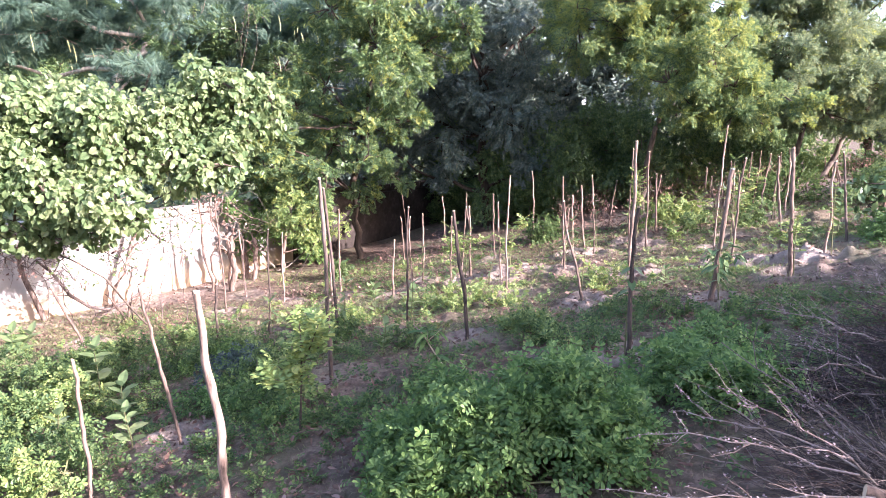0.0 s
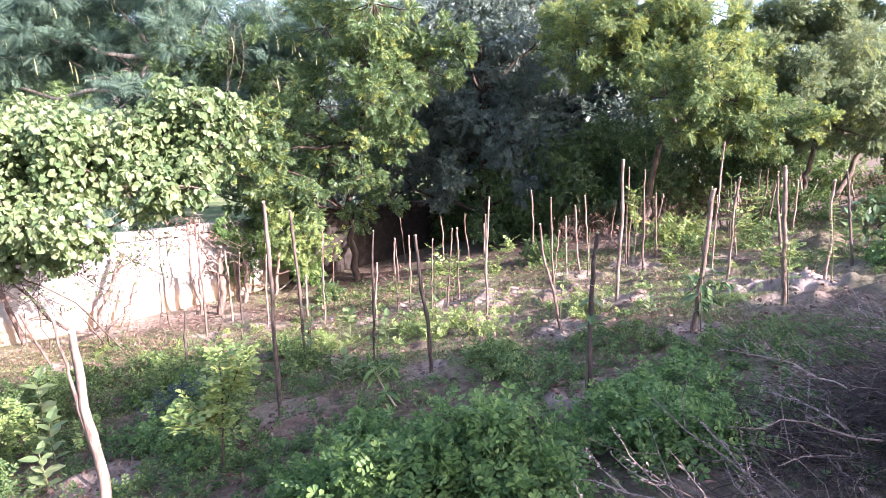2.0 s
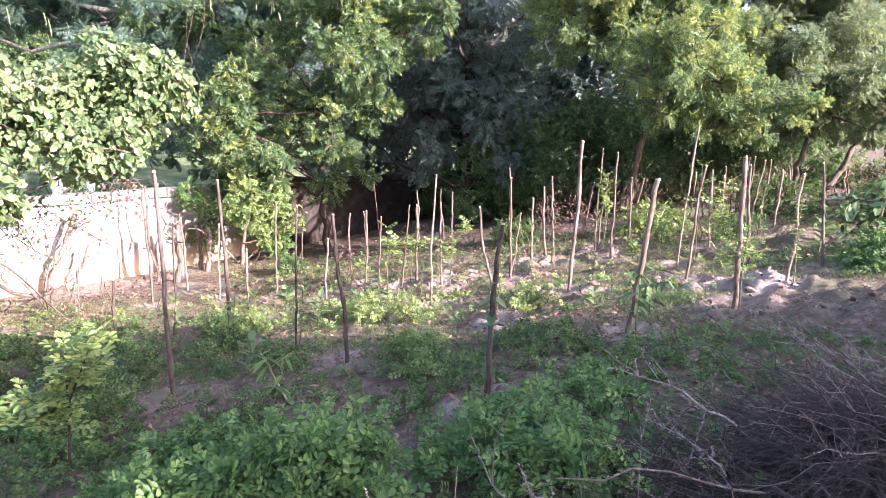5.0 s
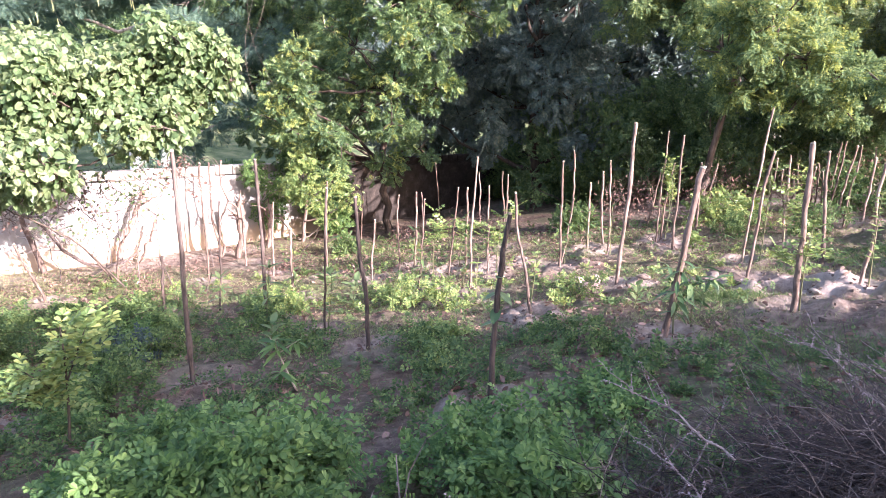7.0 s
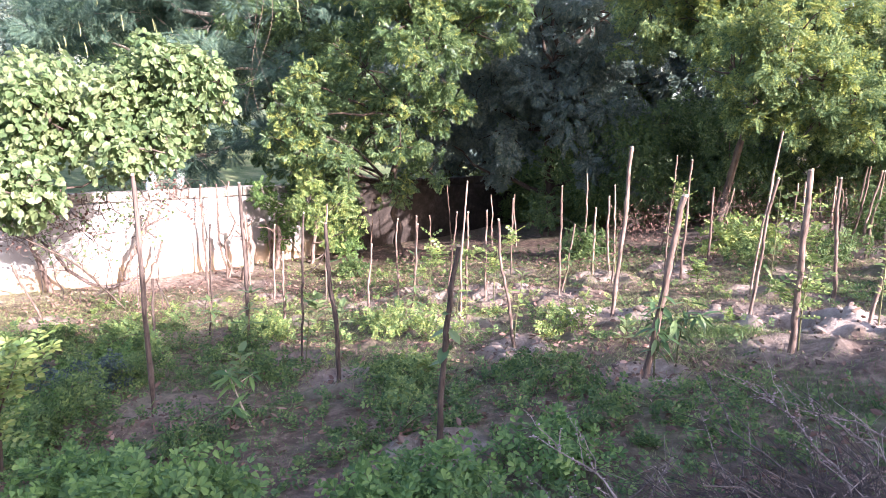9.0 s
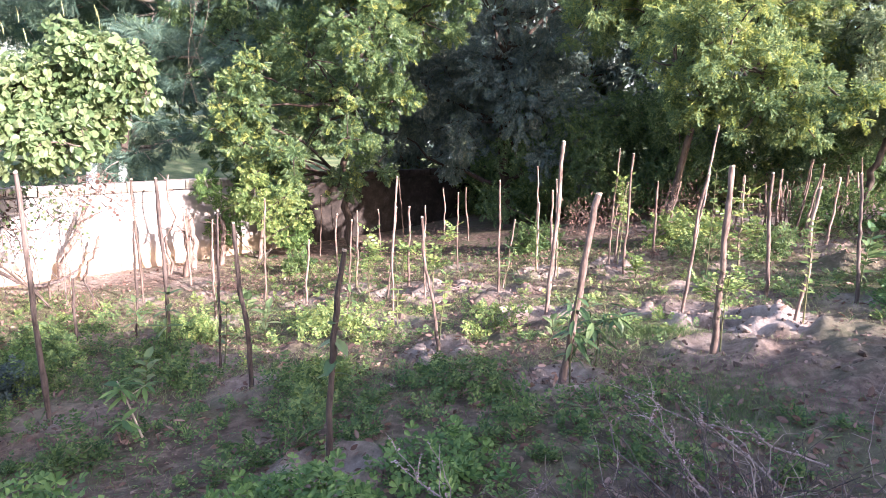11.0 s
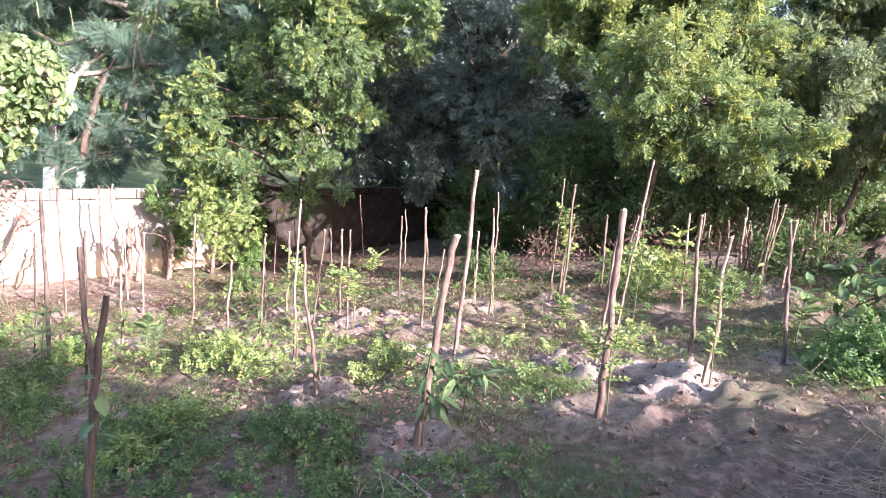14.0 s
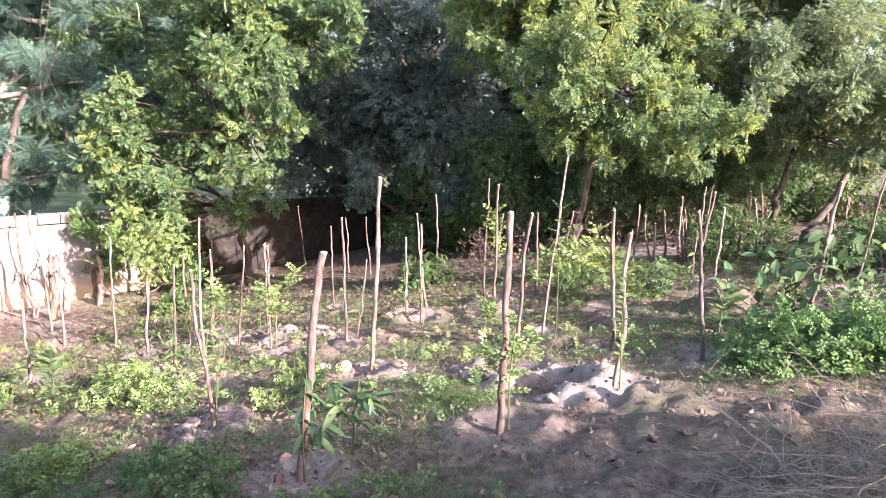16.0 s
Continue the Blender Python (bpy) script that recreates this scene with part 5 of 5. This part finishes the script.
# ---- brush piles ----
def brush(name, label, cx, cy, sx, sy, top, count, seed, angle=0.7, wood=DEAD_TWIG):
    r = np.random.default_rng(seed)
    base = np.array(rooted(cx, cy))
    t = thing(name, base, label, "brushwood")

    def stick(p, d, ln, w, bent=0.03, twigs=3):
        n = 7
        P = p + np.linspace(0, 1, n)[:, None] * d * ln + np.cumsum(r.normal(0, bent * ln, (n, 3)), 0)
        P[:, 2] = np.maximum(P[:, 2], ground_z(P[:, 0], P[:, 1], False) + 0.01)
        out = [tube(P - base, np.linspace(w, w * 0.4, n), 5, False)]
        for q in range(twigs):
            s = P[r.integers(1, n - 1)]
            e = s + unit(1, r)[0] * r.uniform(0.08, 0.3) + d * 0.12
            out.append(limb(s - base, e - base, w * 0.5, w * 0.2, r, 0.2, 4))
        return out, P

    chunks = []
    for _ in range(count):
        a = angle + r.normal(0, 0.7)
        p = np.array([cx + np.clip(r.normal(0, sx), -1.9 * sx, 1.9 * sx), cy + np.clip(r.normal(0, sy), -1.9 * sy, 1.9 * sy), 0])
        off = ((p[0] - cx) / sx) ** 2 + ((p[1] - cy) / sy) ** 2
        p[2] = gz(p[0], p[1]) + r.random() * top * math.exp(-off / 3)
        g = r.choice([-1, 1])
        d = np.array([math.cos(a) * g, math.sin(a) * g, r.normal(0.05, 0.2)])
        chunks += stick(p, d, r.uniform(0.25, 0.8), r.uniform(0.0015, 0.004), 0.035, int(r.integers(1, 4)))[0]
    v, f = join(chunks)
    tagged(part_np("tangle", v, f, wood, t), kind="stuff")
    chunks = []
    for _ in range(count // 9):
        a = angle + r.normal(0, 1.0)
        p = np.array([cx + r.normal(0, sx), cy + r.normal(0, sy), 0])
        p[2] = gz(p[0], p[1]) + top * r.uniform(0.3, 0.9) * math.exp(-(((p[0] - cx) / sx) ** 2 + ((p[1] - cy) / sy) ** 2) / 3)
        chunks += stick(p, np.array([math.cos(a), math.sin(a), r.normal(0.05, 0.2)]), r.uniform(0.3, 0.8), r.uniform(0.0015, 0.0035), 0.06, 3)[0]
    v, f = join(chunks)
    tagged(part_np("tangle", v, f, THORN_WOOD, t, "paler twigs on top of the heap"), kind="stuff")
    # the stouter branches that lie on top or stick out, with small dry buds
    for k in range(12):
        a = angle + r.normal(0, 1.0) + (math.pi if k % 2 else 0)
        p = np.array([cx + r.normal(0, sx * 0.7), cy + r.normal(0, sy * 0.7), 0])
        p[2] = gz(p[0], p[1]) + top * r.uniform(0.4, 0.9)
        ch, P = stick(p, np.array([math.cos(a), math.sin(a), r.uniform(0.0, 0.45)]), r.uniform(0.6, 1.1), r.uniform(0.003, 0.007), 0.03, 6)
        ob = part_np("branch", *ch[0], TWIG, t, smooth=True)
        for tw in ch[1:]:
            part_np("twig", *tw, TWIG, ob, smooth=True)
        m = 30
        along = r.random(m) * 6
        at = np.stack([np.interp(along, np.arange(7), P[:, c]) for c in range(3)], -1) - base + r.normal(0, 0.006, (m, 3))
        v, f = scatter(ROUND, at, unit(m, r), r.uniform(0.004, 0.008, m), None, None, r)
        tagged(part_np("bud", v, f, BUD, ob), kind="stuff")
    return t


brush("brush_pile", "heap of dry grey-brown thorny branches beside the path", 4.05, 5.1, 0.3, 0.42, 0.34, 1250, 41, 0.8)
brush("brush_pile", "sunlit heap of dry reddish twigs beside the path", 2.75, 3.35, 0.2, 0.28, 0.2, 420, 44, 2.6)
brush("brush_pile", "low scatter of dark dry twigs on the verge", 3.1, 4.7, 0.26, 0.3, 0.14, 260, 43, 0.6)
# paler wood on this heap: the sunlight on it is put into the colour
brush("brush_pile", "tangle of straw-coloured dry branches by the verge, brightened as if sunlit", 6.45, 7.3, 0.3, 0.34, 0.7, 950, 42, 0.8, STRAW)


def thorn_branch(p, d, ln, seed, label):
    r = np.random.default_rng(seed)
    base = np.array(rooted(p[0], p[1]))
    t = thing("dry_branch", base, label, "branch", "loose thorny branches")
    n = 12
    s = np.linspace(0, 1, n)[:, None]
    d = np.asarray(d, float) / np.linalg.norm(d)
    P = np.array([0, 0, p[2]]) + s * d * ln + np.array([0, 0, -0.18 * ln]) * s ** 2 + np.cumsum(r.normal(0, 0.012 * ln, (n, 3)), 0)
    v, f = tube(P, np.linspace(0.0055, 0.0018, n), 6, False)
    wood = THORN_WOOD
    part_np("main_twig", v, f, wood, t, smooth=True)
    ends = [P]
    for k in range(6):
        a = P[2 + (k * 3) % 9]
        e = a + (unit(1, r)[0] * 0.5 + d * 0.7) * r.uniform(0.12, 0.32)
        v, f = limb(a, e, 0.0027, 0.001, r, 0.15, 6)
        part_np("side_twig", v, f, wood, t, smooth=True)
        ends.append(np.linspace(a, e, 6))
    at = []
    for E, m in zip(ends, [60] + [14] * 6):
        along = r.random(m) * (len(E) - 1)
        at.append(np.stack([np.interp(along, np.arange(len(E)), E[:, c]) for c in range(3)], -1))
    at = np.vstack(at)
    at = at + r.normal(0, 0.004, at.shape)
    v, f = scatter(ROUND, at, unit(len(at), r), r.uniform(0.006, 0.011, len(at)), None, None, r)
    tagged(part_np("bud", v, f, BUD, t, "small dry pale buds"), kind="stuff")
    return t


for k, (x, y, z, dx, dy, dz, ln) in enumerate([(2.35, 3.05, 0.3, -1, 0.15, 0.05, 1.1), (2.35, 3.2, 0.35, -1, 0.45, 0.1, 1.0), (2.4, 3.15, 0.3, -0.7, 0.6, 0.5, 0.8), (2.5, 3.35, 0.25, -1, 0.6, 0.3, 0.9), (2.55, 3.5, 0.2, -0.4, 0.8, 0.6, 0.7), (2.3, 2.95, 0.25, -1, -0.05, 0.25, 0.8), (3.2, 4.7, 0.2, -0.6, 0.9, 0.3, 0.6), (3.3, 4.9, 0.35, -0.8, 0.7, 0.25, 0.8), (4.0, 5.4, 0.3, -0.5, 0.9, 0.5, 0.8), (4.3, 5.9, 0.2, -0.9, 0.6, 0.4, 0.9), (4.6, 6.3, 0.15, -0.9, 0.4, 0.2, 0.7), (5.9, 7.6, 0.2, -0.8, 0.2, 0.7, 0.6)]):
    thorn_branch((x, y, z), (dx, dy, dz), ln, 1000 + k, "dry thorny branch with pale buds reaching from the heap")
v, f = tube(np.array([[2.62, 3.1, gz(2.6, 3.1) + 0.18], [2.5, 3.14, gz(2.6, 3.1) + 0.21], [2.38, 3.18, gz(2.6, 3.1) + 0.23]]) - np.array(rooted(2.6, 3.1)), [0.032, 0.032, 0.03], 10, False, 0.05)
log = thing("cut_branch", rooted(2.6, 3.1), "short sawn branch lying on the brush heap", "branch")
part_np("log_body", v, f, STAKE_WOOD, log, smooth=True)
ring = v[-10:]
part_np("sawn_end", np.vstack([ring, ring.mean(0)[None]]), np.array([[a, a + 1, (a + 2) % 10, 10] for a in range(0, 10, 2)]), CUT_WOOD, log, "pale sawn end")

# ---- grass, weeds and litter on the ground ----
def sow(n, xlo, xhi, ylo, yhi, seed, scale, low, bare=True):
    r = np.random.default_rng(seed)
    x, y = r.uniform(xlo, xhi, n), r.uniform(ylo, yhi, n)
    d = wave(x, y, seed, 3, scale)
    k = d > low + 0.3 * r.standard_normal(n)
    if bare:
        k &= np.hypot((x - 5.7) / 1.9, (y - 8.0) / 1.1) > 1 + 0.2 * r.standard_normal(n)
        k &= np.hypot((x + 5.6) / 2.3, (y - 13.2) / 1.5) > 1 + 0.25 * r.standard_normal(n)
        for px, py, pr, ph in HEAPS + PITS:
            k &= np.hypot(x - px, y - py) > pr * 1.5
        for px, py, pr, ph in BASINS:
            k &= np.hypot(x - px, y - py) > pr * (0.6 + 0.5 * r.random(n))
    x, y = x[k], y[k]
    return r, np.stack([x, y, ground_z(x, y)], -1)


BLADE = (np.array([[0, -0.03, 0], [0.55, -0.028, 0.06], [1, 0, -0.06], [0.55, 0.028, 0.06]]), np.array([[0, 1, 2, 3]]))


def grass(label, n, box, seed, scale, low, lo, hi, material):
    r, p = sow(n, *box, seed, scale, low)
    d = r.normal(0, 0.55, (len(p), 3))
    d[:, 2] = r.uniform(0.3, 1.0, len(p))
    v, f = scatter(BLADE, p, d, r.uniform(lo, hi, len(p)), r.uniform(0, 6.28, len(p)), None, r)
    tagged(part_np("grass", v, f, material), label, "grass", kind="stuff")


grass("short dry and green grass covering the plot", 300000, (-9.0, 9, 7.4, 15.5), 51, 0.7, -0.2, 0.025, 0.07, GRASS)
grass("sparse thin grass in the shade by the path", 38000, (-9.0, 9, 3.5, 7.6), 60, 0.7, 0.05, 0.02, 0.055, GRASS)
for cx, cy, sx, sy, n in ((4.2, 7.5, 0.55, 0.6, 8000), (3.75, 9.25, 0.35, 0.25, 4500), (5.3, 7.2, 0.5, 0.35, 1800), (2.2, 8.4, 0.4, 0.3, 1500), (3.1, 5.3, 0.5, 0.6, 6000)):
    r = np.random.default_rng(int(cx * 100))
    p = np.stack([r.normal(cx, sx * 0.6, n), r.normal(cy, sy * 0.6, n), np.zeros(n)], -1)
    p[:, 2] = ground_z(p[:, 0], p[:, 1])
    d = r.normal(0, 0.45, (n, 3))
    d[:, 2] = r.uniform(0.5, 1.0, n)
    v, f = scatter(BLADE, p, d, r.uniform(0.02, 0.06, n), r.uniform(0, 6.28, n), None, r)
    tagged(part_np("grass", v, f, LEAF_WEED), "patch of soft fine green grass", "grass", kind="stuff")
grass("low green turf in the shaded ground", 60000, (-6.5, 5.5, 4.2, 8.6), 59, 0.6, 0.1, 0.02, 0.05, LEAF_WEED)
grass("tufts of longer green grass", 30000, (-9.0, 9, 4.5, 14.5), 53, 0.8, 0.3, 0.06, 0.16, LEAF_WEED)
r, p = sow(15000, -6.5, 9.5, 3.0, 16.0, 52, 0.9, 0.15)
d = r.normal(0, 0.8, (len(p), 3))
d[:, 2] = r.uniform(0.1, 0.8, len(p))
p[:, 2] += r.uniform(0.0, 0.07, len(p))
v, f = scatter(SENNA, p, d, r.uniform(0.04, 0.1, len(p)), r.normal(0, 0.5, len(p)), None, r)
tagged(part_np("weeds", v, f, LEAF_WEED), "small green weeds scattered over the ground", "weeds", kind="stuff")
r, c = sow(3000, -6.5, 8.6, 4.2, 14.5, 58, 0.5, -0.05)
c = c[(c[:, 1] < 8.2) | (r.random(len(c)) < 0.2)]
q = np.repeat(np.arange(len(c)), 14)
spread = np.exp(r.normal(-2.6, 0.4, len(c)))[q]
d = r.normal(0, 1, (len(q), 3))
d[:, 2] = np.abs(d[:, 2]) * 0.7 + 0.15
d /= np.linalg.norm(d, axis=1)[:, None]
p = c[q] + d * (spread * r.random(len(q)))[:, None]
v, f = scatter(SENNA, p, d + r.normal(0, 0.3, d.shape), r.uniform(0.045, 0.085, len(q)), r.normal(0, 0.4, len(q)), None, r)
# weeds in the sunlit part get a brighter leaf colour for the sunlight
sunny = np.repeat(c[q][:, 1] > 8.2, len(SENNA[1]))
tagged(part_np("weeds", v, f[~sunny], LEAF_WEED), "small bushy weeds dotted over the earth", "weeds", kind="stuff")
tagged(part_np("weeds", v, f[sunny], LEAF_YELLOW), "small weeds in the sunlit earth, sunlight put into their yellow-green", "weeds", kind="stuff")
r, p = sow(26000, -7.5, 7.5, 4.0, 15.6, 57, 0.45, 0.25, False)
p[:, 2] += r.uniform(0.005, 0.03, len(p))
d = r.normal(0, 1, (len(p), 3))
d[:, 2] *= 0.4
v, f = scatter(OVAL, p, d, r.uniform(0.035, 0.075, len(p)), r.normal(0, 1.5, len(p)), None, r)
tagged(part_np("leaf_litter", v, f, DRY_LEAF), "drifts of curled reddish-brown leaves on the earth", "litter", kind="stuff")
r, p = sow(36000, -9.0, 9.5, 3.0, 19.0, 54, 0.6, 0.0, False)
p[:, 2] += 0.008
d = r.normal(0, 1, (len(p), 3))
d[:, 2] *= 0.3
v, f = scatter(LONG, p, d, r.uniform(0.03, 0.08, len(p)), r.normal(0, 1.5, len(p)), None, r)
tagged(part_np("leaf_litter", v, f, DRY_LEAF), "fallen dry leaves and straw on the ground", "litter", kind="stuff")

# clods and small stones
bm = bmesh.new()
bmesh.ops.create_icosphere(bm, subdivisions=1, radius=1)
tv = np.array([v.co[:] for v in bm.verts]) * (1 + 0.25 * np.random.default_rng(3).standard_normal((len(bm.verts), 1))) * [1, 0.8, 0.6]
tf = np.array([[q.index for q in p.verts] for p in bm.faces])
bm.free()
r, p = sow(9000, -2.0, 8.0, 5.0, 13.5, 55, 1.2, 0.05, False)
near_heap = np.zeros(len(p), bool)
for bx, by, br, bh in HEAPS + PITS + BASINS:
    near_heap |= np.hypot(p[:, 0] - bx, p[:, 1] - by) < br * 2.2
p = p[near_heap | (np.hypot((p[:, 0] - 5.8) / 2.0, (p[:, 1] - 8.2) / 1.2) < 1)]
v, f = scatter((tv, tf), p, unit(len(p), r), np.exp(r.normal(-4.5, 0.55, len(p))), r.uniform(0, 6.28, len(p)), None, r)
tagged(part_np("clods", v, f, CLOD, smooth=False), "lumps of dry crumbled earth and small stones", "earth", kind="stuff")

r, p = sow(6000, -1.0, 8.0, 6.5, 13.5, 56, 1.2, -0.4, False)
close = np.zeros(len(p), bool)
for bx, by, br, bh in PALE_SPOTS + [(6.2, 12.4, 0.4, 0.2)]:
    close |= np.abs(np.hypot(p[:, 0] - bx, p[:, 1] - by) - br * 0.9) < br * 0.7
close |= (np.hypot((p[:, 0] - 5.9) / 1.6, (p[:, 1] - 8.3) / 0.8) < 1) & (r.random(len(p)) < 0.3)
p = p[close]
v, f = scatter((tv, tf), p, unit(len(p), r), np.exp(r.normal(-4.0, 0.5, len(p))), r.uniform(0, 6.28, len(p)), None, r)
tagged(part_np("clods", v, f, CLOD), "crumbled lumps of earth round the dug pits", "earth", kind="stuff")

# broken lumps of dried earth by the pits
LUMP = bark_mat("dried earth lump", (0.16, 0.115, 0.09), (0.38, 0.3, 0.245), 0.95, 7.0)
for k, (x, y, q) in enumerate([(2.27, 10.1, 0.1), (2.42, 10.16, 0.085), (2.2, 10.24, 0.06), (2.99, 10.2, 0.075), (4.6, 9.16, 0.05), (4.5, 9.2, 0.035), (1.66, 8.78, 0.07), (1.74, 8.62, 0.05), (3.55, 10.3, 0.06), (0.75, 12.05, 0.13), (1.15, 12.2, 0.12), (3.78, 10.28, 0.07)]):
    bm = bmesh.new()
    bmesh.ops.create_icosphere(bm, subdivisions=2, radius=1)
    for w in bm.verts:
        n3 = noise.noise(w.co * 1.3 + Vector((k * 7.1, 0, 0))) * 0.28 + noise.noise(w.co * 3.1 + Vector((0, k * 5.3, 0))) * 0.2
        w.co = Vector((w.co.x * 1.15, w.co.y * 0.9, w.co.z * 0.55)) * (1 + n3) * q
    me = bpy.data.meshes.new("earth_lump")
    bm.to_mesh(me)
    bm.free()
    me.materials.append(LUMP)
    ob = tagged(new("earth_lump", me), "broken lump of pale dried earth by a planting pit", "earth", "earth lumps")
    ob.location, ob.rotation_euler = (x, y, gz(x, y) + 0.15 * q), (0.2 * math.sin(k), 0.2 * math.cos(3 * k), 1.3 * k)

# heaps of pulled dry weeds
for k, (x, y, rad) in enumerate([(0.15, 6.5, 0.34), (-4.6, 10.6, 0.5), (-5.4, 11.3, 0.45), (0.45, 6.75, 0.25), (-0.2, 6.45, 0.25), (-3.2, 12.6, 0.4), (1.0, 12.6, 0.3), (2.2, 13.6, 0.35), (-1.4, 13.4, 0.35), (4.0, 14.2, 0.4)]):
    z = gz(x, y)
    leafy_mass("weed_heap", "heap of pulled reddish-brown dry weeds", "litter", (x, y, z), [(x, y, z - 0.02, rad * 0.5), (x + rad * 0.6, y + 0.1, z - 0.04, rad * 0.4), (x - rad * 0.5, y - 0.1, z - 0.05, rad * 0.4)], 2600, LONG, 0.07, DRY_LEAF, TWIG, 1100 + k, hollow=0.1, stem_r=0.004)

# ---- a small grey shed far behind the wall ----
shed = thing("shed", (-33.0, 66.0, gz(-33.0, 66.0)), "small grey-walled shed with a pale roof beyond the trees", "building")


def box(name, lo, hi, material, parent):
    bm = bmesh.new()
    bmesh.ops.create_cube(bm, size=1)
    for q in bm.verts:
        q.co = Vector([lo[a] + (hi[a] - lo[a]) * (q.co[a] + 0.5) for a in range(3)])
    bmesh.ops.bevel(bm, geom=list(bm.edges), offset=0.02, segments=1, affect="EDGES")
    me = bpy.data.meshes.new(name)
    bm.to_mesh(me)
    bm.free()
    me.materials.append(material)
    ob = new(name, me)
    ob.parent = parent
    return ob


box("shed_wall", (-2.2, 0, -0.2), (2.2, 3.0, 3.6), BLOCK, shed)
box("roof", (-2.5, -0.4, 3.62), (2.5, 3.3, 3.78), white, shed)
box("door", (-0.5, -0.05, 0.0), (0.4, -0.005, 2.0), BARK, shed)
box("window", (1.0, -0.05, 1.2), (1.8, -0.005, 2.1), BARK, shed)
